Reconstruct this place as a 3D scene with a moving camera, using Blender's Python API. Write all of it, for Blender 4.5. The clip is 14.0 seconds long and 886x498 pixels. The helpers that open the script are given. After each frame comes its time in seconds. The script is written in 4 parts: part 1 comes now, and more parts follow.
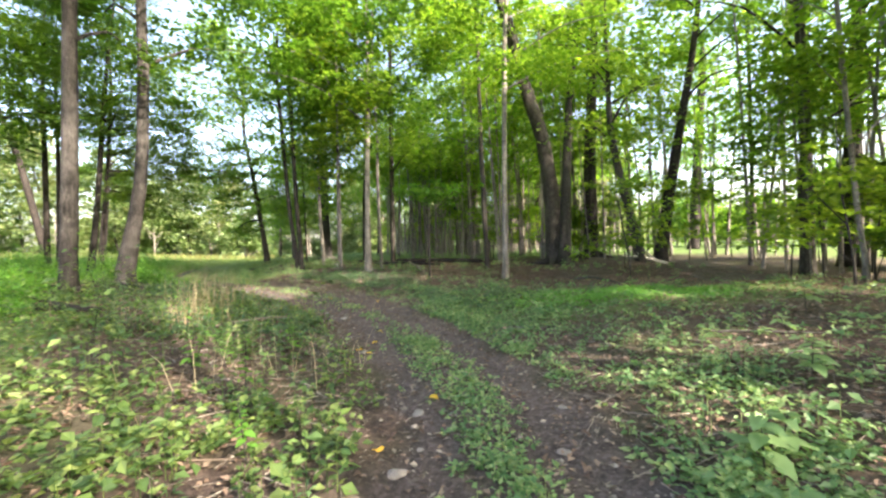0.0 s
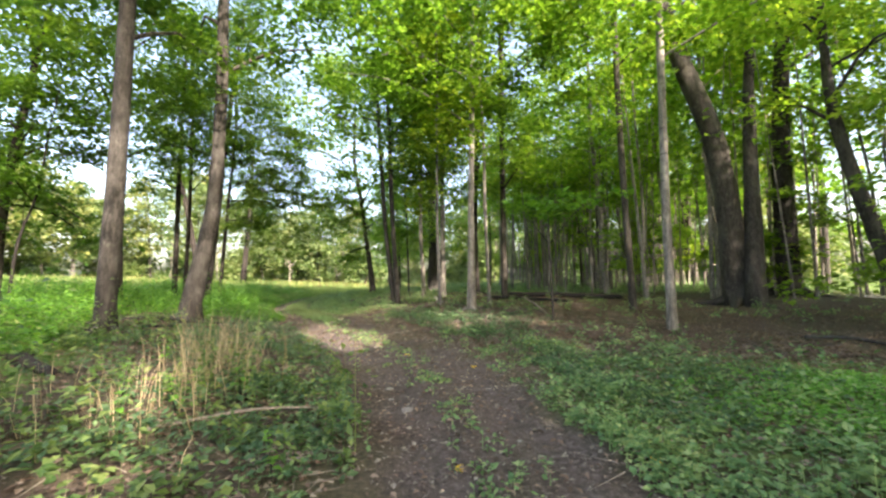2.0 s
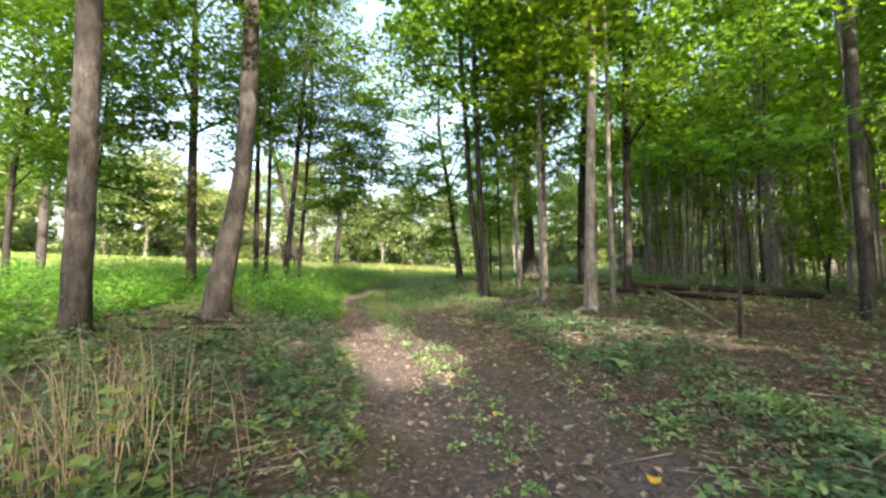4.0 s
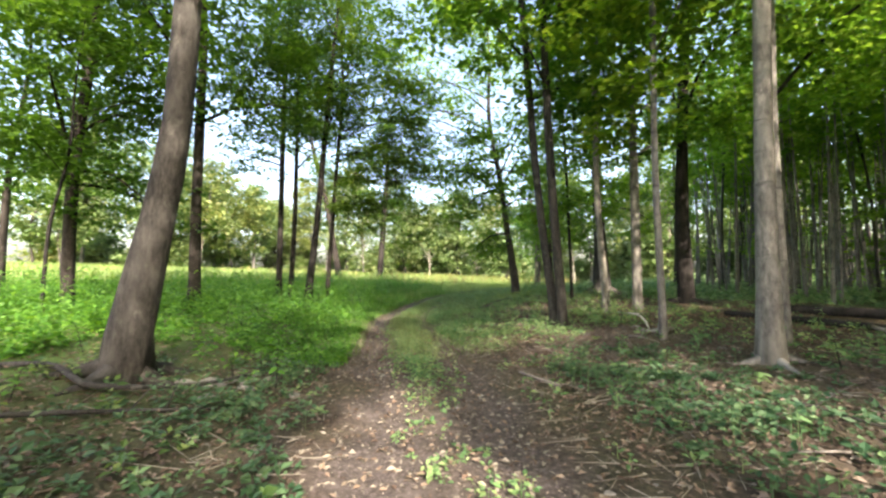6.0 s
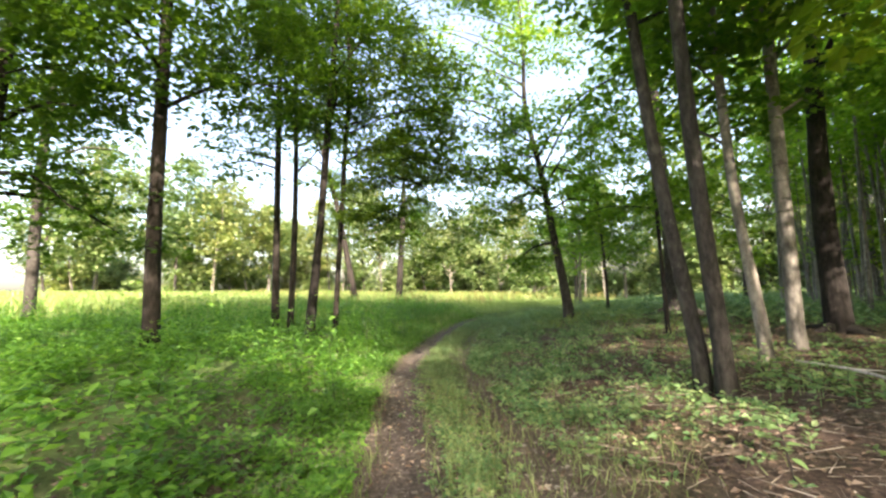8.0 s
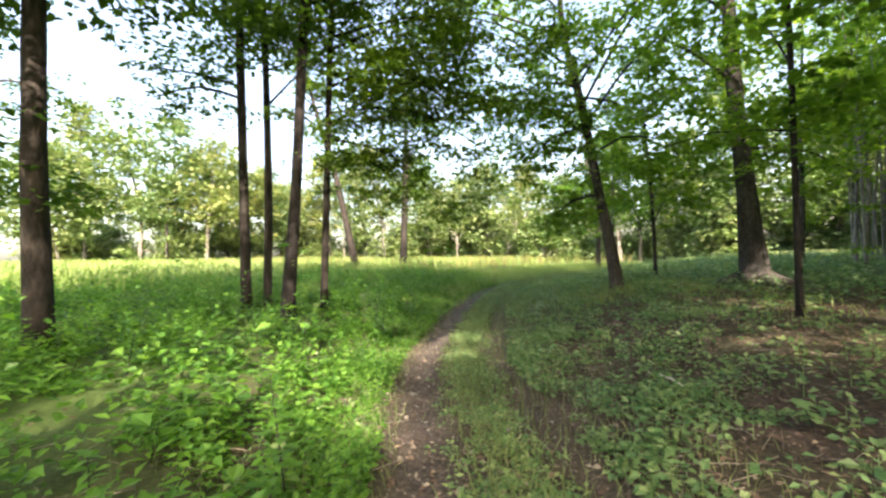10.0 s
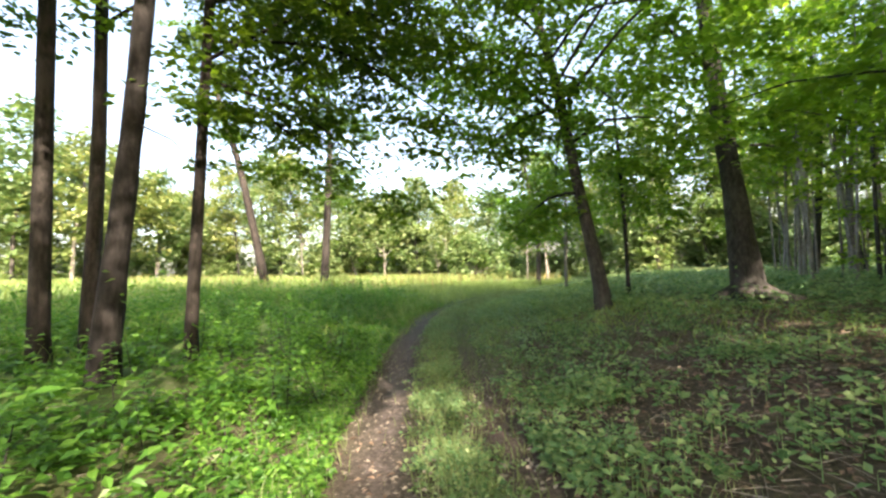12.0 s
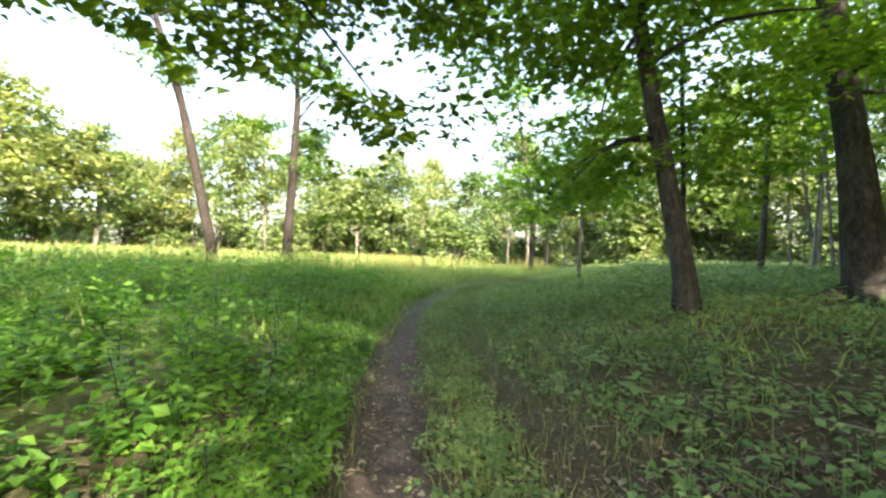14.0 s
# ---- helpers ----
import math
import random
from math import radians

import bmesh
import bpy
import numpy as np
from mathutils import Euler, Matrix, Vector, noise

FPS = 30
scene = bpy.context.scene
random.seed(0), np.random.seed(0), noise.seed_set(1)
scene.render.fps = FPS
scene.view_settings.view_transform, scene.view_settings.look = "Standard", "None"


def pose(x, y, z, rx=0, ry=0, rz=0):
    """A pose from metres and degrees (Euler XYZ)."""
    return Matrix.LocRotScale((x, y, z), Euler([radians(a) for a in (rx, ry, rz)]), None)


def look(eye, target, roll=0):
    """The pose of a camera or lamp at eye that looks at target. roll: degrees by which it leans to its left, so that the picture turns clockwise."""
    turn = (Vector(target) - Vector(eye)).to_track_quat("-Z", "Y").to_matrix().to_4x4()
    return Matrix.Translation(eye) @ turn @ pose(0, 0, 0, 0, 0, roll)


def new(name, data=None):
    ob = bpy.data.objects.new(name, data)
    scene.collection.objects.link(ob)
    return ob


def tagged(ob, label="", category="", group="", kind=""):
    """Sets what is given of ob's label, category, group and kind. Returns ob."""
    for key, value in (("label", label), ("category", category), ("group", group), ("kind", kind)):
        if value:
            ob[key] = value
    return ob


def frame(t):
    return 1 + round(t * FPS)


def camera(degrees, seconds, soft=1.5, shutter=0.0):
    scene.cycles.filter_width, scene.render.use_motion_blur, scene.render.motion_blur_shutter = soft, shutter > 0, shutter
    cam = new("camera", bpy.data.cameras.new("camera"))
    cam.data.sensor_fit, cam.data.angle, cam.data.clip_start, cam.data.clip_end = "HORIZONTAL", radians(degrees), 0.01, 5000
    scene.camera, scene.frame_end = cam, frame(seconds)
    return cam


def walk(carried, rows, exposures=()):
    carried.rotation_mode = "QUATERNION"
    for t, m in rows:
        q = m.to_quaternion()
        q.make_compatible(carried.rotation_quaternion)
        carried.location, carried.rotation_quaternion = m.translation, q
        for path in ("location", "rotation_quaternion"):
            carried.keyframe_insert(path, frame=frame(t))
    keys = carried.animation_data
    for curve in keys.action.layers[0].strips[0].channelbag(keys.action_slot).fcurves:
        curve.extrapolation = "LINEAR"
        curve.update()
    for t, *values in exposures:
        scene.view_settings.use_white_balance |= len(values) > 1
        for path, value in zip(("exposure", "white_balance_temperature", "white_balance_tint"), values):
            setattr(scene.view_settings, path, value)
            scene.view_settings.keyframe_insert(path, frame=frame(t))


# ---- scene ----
cam = camera(96.3, 14.0, 2.5)
PATH = [
    (0, (0.006, -0.050, 1.420), (-0.318, 3.936, 1.412), -1.5),
    (0.5, (-0.020, 0.764, 1.432), (-0.312, 4.752, 1.408), -0.9),
    (1, (-0.110, 1.574, 1.430), (-0.858, 5.502, 1.392), 1.2),
    (1.5, (-0.304, 2.376, 1.478), (-1.322, 6.244, 1.550), -0.2),
    (2, (-0.520, 3.156, 1.524), (-1.950, 6.880, 1.826), -0.8),
    (2.5, (-0.830, 3.874, 1.562), (-2.390, 7.556, 1.668), -0.8),
    (3, (-1.138, 4.554, 1.590), (-3.196, 7.984, 1.674), -1.0),
    (3.2, (-1.276, 4.810, 1.574), (-3.360, 8.224, 1.646), -0.3),
    (5.3, (-3.044, 7.674, 1.650), (-5.582, 10.748, 1.974), -0.5),
    (5.5, (-3.254, 7.876, 1.662), (-5.806, 10.940, 1.976), -0.0),
    (6, (-3.762, 8.454, 1.688), (-6.396, 11.456, 1.928), -0.3),
    (6.5, (-4.328, 8.986, 1.728), (-7.000, 11.956, 1.940), -1.2),
    (7, (-4.976, 9.482, 1.794), (-7.714, 12.378, 2.116), -2.1),
    (7.5, (-5.656, 9.966, 1.828), (-8.454, 12.798, 2.226), -3.2),
    (8, (-6.312, 10.504, 1.908), (-9.064, 13.380, 2.308), -1.9),
    (8.2, (-6.590, 10.734, 1.918), (-9.402, 13.566, 2.182), -0.9),
    (10.3, (-8.962, 12.560, 1.946), (-11.746, 15.432, 1.998), -2.7),
    (10.5, (-9.218, 12.726, 1.910), (-11.890, 15.690, 2.188), -2.7),
    (11, (-9.838, 13.218, 1.866), (-12.350, 16.316, 2.162), -2.2),
    (11.5, (-10.456, 13.732, 1.824), (-12.890, 16.898, 2.056), -3.0),
    (12, (-11.036, 14.304, 1.794), (-13.230, 17.644, 2.002), -2.7),
    (12.5, (-11.616, 14.870, 1.736), (-13.706, 18.270, 2.000), -3.9),
    (13, (-12.190, 15.506, 1.698), (-14.238, 18.936, 1.920), -2.0),
    (13.5, (-12.772, 16.088, 1.676), (-14.760, 19.550, 1.936), -3.5),
    (14, (-13.318, 16.724, 1.626), (-15.280, 20.210, 1.664), -0.1),
]
walk(cam, [(t, look(*p)) for t, *p in PATH], [(0, 2.75, 7200, 15), (0.5, 2.75, 7200, 15), (1.1, 2.55, 7300, 15), (3, 2.65, 7400, 16), (5.5, 2.4, 7100, 13), (8, 2.6, 7500, 16), (11, 2.55, 7500, 16), (14, 2.85, 7600, 13)])

# ---- world, sun, exposure ----
SUN_DIR = Vector((0.84, -0.54, 0.0)).normalized()
SUN_ELEV = radians(33)
world = bpy.data.worlds.new("world")
scene.world = world
world.use_nodes = True
wn = world.node_tree.nodes
sky = wn.new("ShaderNodeTexSky")
sky.sky_type = "NISHITA"
sky.sun_disc = False
sky.sun_elevation = SUN_ELEV
sky.sun_rotation = math.atan2(SUN_DIR.x, SUN_DIR.y)
sky.air_density, sky.dust_density, sky.ozone_density = 1.0, 4.0, 1.0
wn["Background"].inputs["Strength"].default_value = 0.15
world.node_tree.links.new(sky.outputs[0], wn["Background"].inputs["Color"])
sun = new("sun", bpy.data.lights.new("sun", "SUN"))
sun.data.energy, sun.data.angle, sun.data.color = 3.5, radians(0.6), (1.0, 0.92, 0.8)
sun.matrix_world = look((0, 0, 60), Vector((0, 0, 60)) - SUN_DIR * math.cos(SUN_ELEV) - Vector((0, 0, math.sin(SUN_ELEV))))

rng = np.random.default_rng(7)


# ---- materials ----
def material(name):
    m = bpy.data.materials.new(name)
    m.use_nodes = True
    nt = m.node_tree
    return m, nt, nt.nodes["Principled BSDF"]


def ramp(nt, source, stops):
    r = nt.nodes.new("ShaderNodeValToRGB")
    while len(r.color_ramp.elements) < len(stops):
        r.color_ramp.elements.new(0.5)
    for e, (p, c) in zip(r.color_ramp.elements, stops):
        e.position, e.color = p, (*c, 1)
    nt.links.new(source, r.inputs[0])
    return r.outputs[0]


def noise_node(nt, scale, detail=4, rough=0.6, stretch=(1, 1, 1), space="Object"):
    tc, mp, n = nt.nodes.new("ShaderNodeTexCoord"), nt.nodes.new("ShaderNodeMapping"), nt.nodes.new("ShaderNodeTexNoise")
    mp.inputs["Scale"].default_value = stretch
    n.inputs["Scale"].default_value, n.inputs["Detail"].default_value, n.inputs["Roughness"].default_value = scale, detail, rough
    nt.links.new(tc.outputs[space], mp.inputs[0])
    nt.links.new(mp.outputs[0], n.inputs["Vector"])
    return n.outputs["Fac"]


def mix(nt, fac, a, b, mode="MIX"):
    n = nt.nodes.new("ShaderNodeMix")
    n.data_type, n.blend_type = "RGBA", mode
    for sock, v in ((n.inputs["Factor"], fac), (n.inputs["A"], a), (n.inputs["B"], b)):
        if isinstance(v, bpy.types.NodeSocket):
            nt.links.new(v, sock)
        elif isinstance(v, (int, float)):
            sock.default_value = v
        else:
            sock.default_value = (*v, 1)
    return n.outputs["Result"]


def bump(nt, bsdf, height, strength, dist=0.02):
    b = nt.nodes.new("ShaderNodeBump")
    b.inputs["Strength"].default_value, b.inputs["Distance"].default_value = strength, dist
    nt.links.new(height, b.inputs["Height"])
    nt.links.new(b.outputs[0], bsdf.inputs["Normal"])


def leaf_material(name, colors, glow, amount=0.45, rough=0.5, trees=False):
    """Leaves: a diffuse and glossy face, and light that comes through the blade."""
    m, nt, bsdf = material(name)
    geo = nt.nodes.new("ShaderNodeNewGeometry")
    n = len(colors)
    col = ramp(nt, geo.outputs["Random Per Island"], [(i / (n - 1), c) for i, c in enumerate(colors)])
    big = noise_node(nt, 0.35, 2, 0.5)
    shade = ramp(nt, big, [(0.3, (0.75, 0.8, 0.8)), (0.7, (1.2, 1.15, 1.0))])
    col = mix(nt, 1.0, col, shade, "MULTIPLY")
    if trees:
        oi = nt.nodes.new("ShaderNodeObjectInfo")
        tint = ramp(nt, oi.outputs["Random"], [(0.0, (0.7, 0.82, 0.85)), (0.35, (0.95, 1.0, 0.9)), (0.7, (1.1, 1.05, 1.1)), (1.0, (1.3, 1.12, 0.9))])
        col = mix(nt, 1.0, col, tint, "MULTIPLY")
    nt.links.new(col, bsdf.inputs["Base Color"])
    bsdf.inputs["Roughness"].default_value = rough
    bsdf.inputs["Specular IOR Level"].default_value = 0.35
    tr, mx = nt.nodes.new("ShaderNodeBsdfTranslucent"), nt.nodes.new("ShaderNodeMixShader")
    nt.links.new(mix(nt, 1.0, col, glow, "MULTIPLY"), tr.inputs["Color"])
    mx.inputs[0].default_value = amount
    nt.links.new(bsdf.outputs[0], mx.inputs[1])
    nt.links.new(tr.outputs[0], mx.inputs[2])
    nt.links.new(mx.outputs[0], nt.nodes["Material Output"].inputs["Surface"])
    return m


def bark_material(name, dark, light, patch, scale=9.0, groove=0.6, lenticels=False):
    """Fissured bark: long furrows, flaking plates, and lichen blotches at a larger scale."""
    m, nt, bsdf = material(name)
    fine = noise_node(nt, scale * 1.4, 6, 0.7, (1, 1, 0.28))
    plates = noise_node(nt, scale * 2.6, 5, 0.65, (1, 1, 0.4))
    blotch = noise_node(nt, 1.6, 5, 0.65, (1, 1, 0.55))
    lichen = noise_node(nt, 5.5, 5, 0.7, (1, 1, 0.7))
    col = ramp(nt, fine, [(0.28, dark), (0.66, light)])
    col = mix(nt, 1.0, col, ramp(nt, plates, [(0.35, (0.55, 0.55, 0.56)), (0.65, (1.35, 1.34, 1.32))]), "MULTIPLY")
    col = mix(nt, ramp(nt, blotch, [(0.48, (0, 0, 0)), (0.66, (0.8, 0.8, 0.8))]), col, patch)
    col = mix(nt, ramp(nt, lichen, [(0.6, (0, 0, 0)), (0.7, (0.5, 0.5, 0.5))]), col, tuple(min(1.0, c * 1.6) for c in patch))
    if lenticels:
        ring = noise_node(nt, 3.2, 3, 0.5, (0.7, 0.7, 4.0))
        col = mix(nt, ramp(nt, ring, [(0.62, (0, 0, 0)), (0.7, (0.8, 0.8, 0.8))]), col, dark)
    oi = nt.nodes.new("ShaderNodeObjectInfo")
    tint = ramp(nt, oi.outputs["Random"], [(0.0, (0.78, 0.78, 0.8)), (1.0, (1.2, 1.15, 1.08))])
    nt.links.new(mix(nt, 1.0, col, tint, "MULTIPLY"), bsdf.inputs["Base Color"])
    bsdf.inputs["Roughness"].default_value = 0.9
    bsdf.inputs["Specular IOR Level"].default_value = 0.2
    bump(nt, bsdf, mix(nt, 0.4, fine, plates), groove, 0.04)
    return m


M_LEAF = leaf_material("leaf_canopy", [(0.055, 0.12, 0.016), (0.085, 0.17, 0.02), (0.12, 0.21, 0.027), (0.16, 0.25, 0.045)], (2.1, 2.1, 1.4), 0.6, trees=True)
# darker canopy leaf: the shade on the meadow-side crowns is in its colours
M_LEAF_SHADED = leaf_material("leaf_canopy_shaded", [(0.035, 0.085, 0.015), (0.055, 0.118, 0.018), (0.075, 0.145, 0.022)], (2.3, 2.2, 1.0), 0.42, trees=True)
# distance haze is put into this paler, greyer copy of the canopy leaf
M_LEAF_HAZED = leaf_material("leaf_far_hazed", [(0.09, 0.15, 0.06), (0.13, 0.2, 0.088), (0.17, 0.24, 0.115), (0.23, 0.265, 0.145)], (1.6, 1.6, 1.0), 0.42, trees=True)
M_HERB = leaf_material("leaf_undergrowth", [(0.035, 0.11, 0.02), (0.065, 0.18, 0.03), (0.1, 0.24, 0.042), (0.15, 0.3, 0.055)], (1.9, 1.8, 0.8), 0.45)
M_SEEDLING = leaf_material("leaf_seedling", [(0.075, 0.165, 0.07), (0.12, 0.23, 0.1), (0.18, 0.29, 0.13), (0.26, 0.34, 0.165)], (1.5, 1.5, 1.0), 0.35)
M_IVY = leaf_material("leaf_ground_ivy", [(0.07, 0.22, 0.04), (0.11, 0.29, 0.055), (0.16, 0.34, 0.075)], (1.5, 1.5, 0.8), 0.35)
# seedling leaf darkened in its colours for the shade under the trees
M_SEEDLING_SHADED = leaf_material("leaf_seedling_shaded", [(0.035, 0.085, 0.045), (0.055, 0.12, 0.06), (0.085, 0.16, 0.078), (0.13, 0.2, 0.1)], (1.4, 1.4, 1.0), 0.32)
M_BRAMBLE = leaf_material("leaf_bramble", [(0.04, 0.085, 0.028), (0.075, 0.14, 0.045), (0.125, 0.2, 0.062), (0.2, 0.26, 0.09)], (1.6, 1.6, 0.9), 0.35)
M_CHIP = leaf_material("pale_chips", [(0.12, 0.1, 0.09), (0.2, 0.175, 0.155), (0.32, 0.285, 0.255), (0.15, 0.11, 0.09)], (1, 0.9, 0.8), 0.1, 0.8)
M_GRASS = leaf_material("grass_blade", [(0.13, 0.205, 0.068), (0.19, 0.275, 0.092), (0.26, 0.34, 0.13)], (1.7, 1.6, 0.8), 0.35)
M_VERGE = leaf_material("verge_grass", [(0.1, 0.15, 0.06), (0.15, 0.2, 0.085), (0.2, 0.245, 0.125)], (1.4, 1.4, 0.9), 0.35)
M_DRY = leaf_material("dry_grass", [(0.27, 0.215, 0.14), (0.38, 0.31, 0.21), (0.48, 0.41, 0.3)], (1.0, 0.9, 0.7), 0.25)
M_SEEDHEAD = leaf_material("tawny_grass", [(0.17, 0.2, 0.075), (0.24, 0.225, 0.095), (0.3, 0.24, 0.11)], (1.2, 1.1, 0.7), 0.3)
M_LITTER = leaf_material("leaf_litter", [(0.06, 0.04, 0.034), (0.115, 0.075, 0.058), (0.17, 0.115, 0.09), (0.25, 0.19, 0.155), (0.09, 0.064, 0.052)], (1, 0.8, 0.6), 0.12, 0.7)
M_YELLOW = leaf_material("leaf_yellow", [(0.65, 0.38, 0.03), (0.75, 0.5, 0.08)], (1, 0.9, 0.5), 0.25)
M_BARK = bark_material("bark_brown", (0.016, 0.015, 0.0145), (0.066, 0.062, 0.058), (0.1, 0.096, 0.09), 9.0, 0.9)
# dark bark, deepened further so the colour carries shade on the trunks
M_BARK_DARK_SHADED = bark_material("bark_dark_shaded", (0.009, 0.008, 0.008), (0.034, 0.03, 0.028), (0.05, 0.045, 0.043), 9.0, 0.9)
M_BARK_PALE = bark_material("bark_pale", (0.08, 0.076, 0.07), (0.23, 0.22, 0.205), (0.3, 0.29, 0.27), 6.0, 0.3, True)
M_DEADWOOD = bark_material("dead_wood", (0.1, 0.085, 0.075), (0.25, 0.225, 0.2), (0.3, 0.275, 0.25), 12.0, 0.5)
M_BLEACHED = bark_material("bleached_wood", (0.4, 0.37, 0.33), (0.68, 0.65, 0.6), (0.75, 0.72, 0.68), 14.0, 0.4)


def ground_material():
    m, nt, bsdf = material("woodland_ground")
    at = nt.nodes.new("ShaderNodeAttribute")
    at.attribute_name = "cover"
    sep = nt.nodes.new("ShaderNodeSeparateColor")
    nt.links.new(at.outputs["Color"], sep.inputs[0])
    fine, mid, big = noise_node(nt, 22, 8, 0.75), noise_node(nt, 7, 6, 0.7), noise_node(nt, 0.7, 4, 0.6)
    soil = ramp(nt, fine, [(0.3, (0.024, 0.019, 0.018)), (0.52, (0.085, 0.069, 0.065)), (0.72, (0.23, 0.195, 0.185))])
    soil = mix(nt, ramp(nt, mid, [(0.4, (0, 0, 0)), (0.7, (0.6, 0.6, 0.6))]), soil, (0.14, 0.117, 0.109))
    litter = ramp(nt, fine, [(0.25, (0.028, 0.021, 0.019)), (0.5, (0.075, 0.055, 0.046)), (0.78, (0.18, 0.132, 0.108))])
    green = ramp(nt, fine, [(0.3, (0.045, 0.075, 0.022)), (0.7, (0.12, 0.19, 0.05))])
    patchy = nt.nodes.new("ShaderNodeMath")
    patchy.operation, patchy.use_clamp = "MULTIPLY_ADD", True
    nt.links.new(big, patchy.inputs[0])
    patchy.inputs[1].default_value = 0.9
    patchy.inputs[2].default_value = -0.35
    litter = mix(nt, patchy.outputs[0], litter, green)
    col = mix(nt, sep.outputs["Green"], litter, green)
    col = mix(nt, sep.outputs["Red"], col, soil)
    nt.links.new(col, bsdf.inputs["Base Color"])
    bsdf.inputs["Roughness"].default_value = 0.95
    bsdf.inputs["Specular IOR Level"].default_value = 0.15
    bump(nt, bsdf, fine, 0.9, 0.03)
    return m


def stone_material():
    m, nt, bsdf = material("field_stone")
    col = ramp(nt, noise_node(nt, 14, 6, 0.7), [(0.3, (0.12, 0.11, 0.1)), (0.7, (0.34, 0.315, 0.29))])
    nt.links.new(col, bsdf.inputs["Base Color"])
    bsdf.inputs["Roughness"].default_value = 0.85
    bump(nt, bsdf, noise_node(nt, 30, 5, 0.7), 0.5, 0.01)
    return m


M_GROUND = ground_material()
M_STONE = stone_material()

# ---- the track and the lie of the land ----
TRACK = np.array([
    (0.4, -30, 0.0), (0.3, -6, 0.0), (0.28, 0, 0.0), (0.1, 2.4, 0.03), (-0.7, 5.0, 0.11), (-2.75, 8.1, 0.27), (-4.8, 10.0, 0.36),
    (-6.4, 11.2, 0.43), (-8.6, 13.1, 0.45), (-10.5, 14.75, 0.37),
    (-12.1, 16.2, 0.3), (-13.3, 17.55, 0.27), (-15.25, 20.3, 0.29), (-16.75, 22.7, 0.33), (-18.1, 25.5, 0.38), (-19.2, 30.5, 0.42), (-18.6, 38.0, 0.48), (-18.0, 60.0, 0.5)])


def resample(p, step):
    out = []
    for i in range(len(p) - 1):
        a, b, c, d = p[max(i - 1, 0)], p[i], p[i + 1], p[min(i + 2, len(p) - 1)]
        n = max(1, int(np.linalg.norm(c - b) / step))
        for k in range(n):
            t = k / n
            out.append(0.5 * (2 * b + (c - a) * t + (2 * a - 5 * b + 4 * c - d) * t * t + (3 * b - a - 3 * c + d) * t ** 3))
    out.append(p[-1])
    return np.array(out)


LINE = resample(TRACK, 0.4)
LINE_DIR = np.gradient(LINE[:, :2], axis=0)
LINE_DIR /= np.linalg.norm(LINE_DIR, axis=1)[:, None]


def smooth(a, b, v):
    t = np.clip((v - a) / (b - a), 0, 1)
    return t * t * (3 - 2 * t)


def off_track(x, y):
    """Signed distance from the middle of the track (right is positive), and the track's height there."""
    x, y = np.atleast_1d(np.asarray(x, float)), np.atleast_1d(np.asarray(y, float))
    side, level = np.empty(len(x)), np.empty(len(x))
    for i in range(0, len(x), 4000):
        dx, dy = x[i:i + 4000, None] - LINE[:, 0], y[i:i + 4000, None] - LINE[:, 1]
        k = np.argmin(dx * dx + dy * dy, axis=1)
        r = np.arange(len(k))
        d = np.hypot(dx[r, k], dy[r, k])
        s = dx[r, k] * LINE_DIR[k, 1] - dy[r, k] * LINE_DIR[k, 0]
        side[i:i + 4000], level[i:i + 4000] = np.where(s < 0, -d, d), LINE[k, 2]
    return side, level


def waves(x, y):
    return (np.sin(x * 1.7 + np.sin(y * 0.9) * 1.3) * np.sin(y * 1.45 + np.sin(x * 0.8)) * 0.03
            + np.sin(x * 5.1 + y * 2.3 + np.sin(y * 3.1)) * np.sin(y * 4.7 - x * 1.9) * 0.012)


def height(x, y):
    x, y = np.atleast_1d(np.asarray(x, float)), np.atleast_1d(np.asarray(y, float))
    side, level = off_track(x, y)
    d = np.abs(side)
    land = 0.1 + 0.62 * smooth(-2, 9, y)
    land = land - 0.42 * np.exp(-((x - 2.0) ** 2 + (y - 11.5) ** 2) / 30.0) - 0.55 * smooth(5, 13, x) * smooth(24, 12, y)
    tilt = np.clip(-0.03 * (x + 15) - 0.025 * (y - 16), -1.2, 1.8)
    land = land + tilt * smooth(-13, -26, x)
    w = smooth(0.9, 4.2, d)
    h = level * (1 - w) + land * w + waves(x, y) * (0.5 + 1.2 * w)
    rut = np.exp(-((d - 0.55) / 0.22) ** 2) * smooth(60, 30, y)
    return h - 0.045 * rut


def forest_edge(y):
    return np.interp(y, [-30, 0, 10, 18, 24, 30, 40, 50, 70], [2.5, 4.5, 4.2, -0.5, -5.4, -8.8, -11.0, -12.5, -15.0])


def ground_at(x, y):
    return float(height(x, y)[0])


# ---- mesh helpers ----
def link(name, verts, faces, mat, parent=None, label="", smooth_faces=True):
    me = bpy.data.meshes.new(name)
    if isinstance(faces, np.ndarray):
        n, k = faces.shape
        me.vertices.add(len(verts))
        me.vertices.foreach_set("co", np.asarray(verts, np.float32).ravel())
        me.loops.add(n * k)
        me.loops.foreach_set("vertex_index", faces.astype(np.int32).ravel())
        me.polygons.add(n)
        me.polygons.foreach_set("loop_start", np.arange(0, n * k, k, dtype=np.int32))
        me.polygons.foreach_set("use_smooth", np.full(n, smooth_faces))
        me.update(calc_edges=True)
    else:
        me.from_pydata([tuple(v) for v in verts], [], faces)
        me.polygons.foreach_set("use_smooth", np.full(len(me.polygons), smooth_faces))
    me.materials.append(mat)
    ob = new(name, me)
    if parent is not None:
        ob.parent = parent
    if label:
        tagged(ob, label)
    return ob


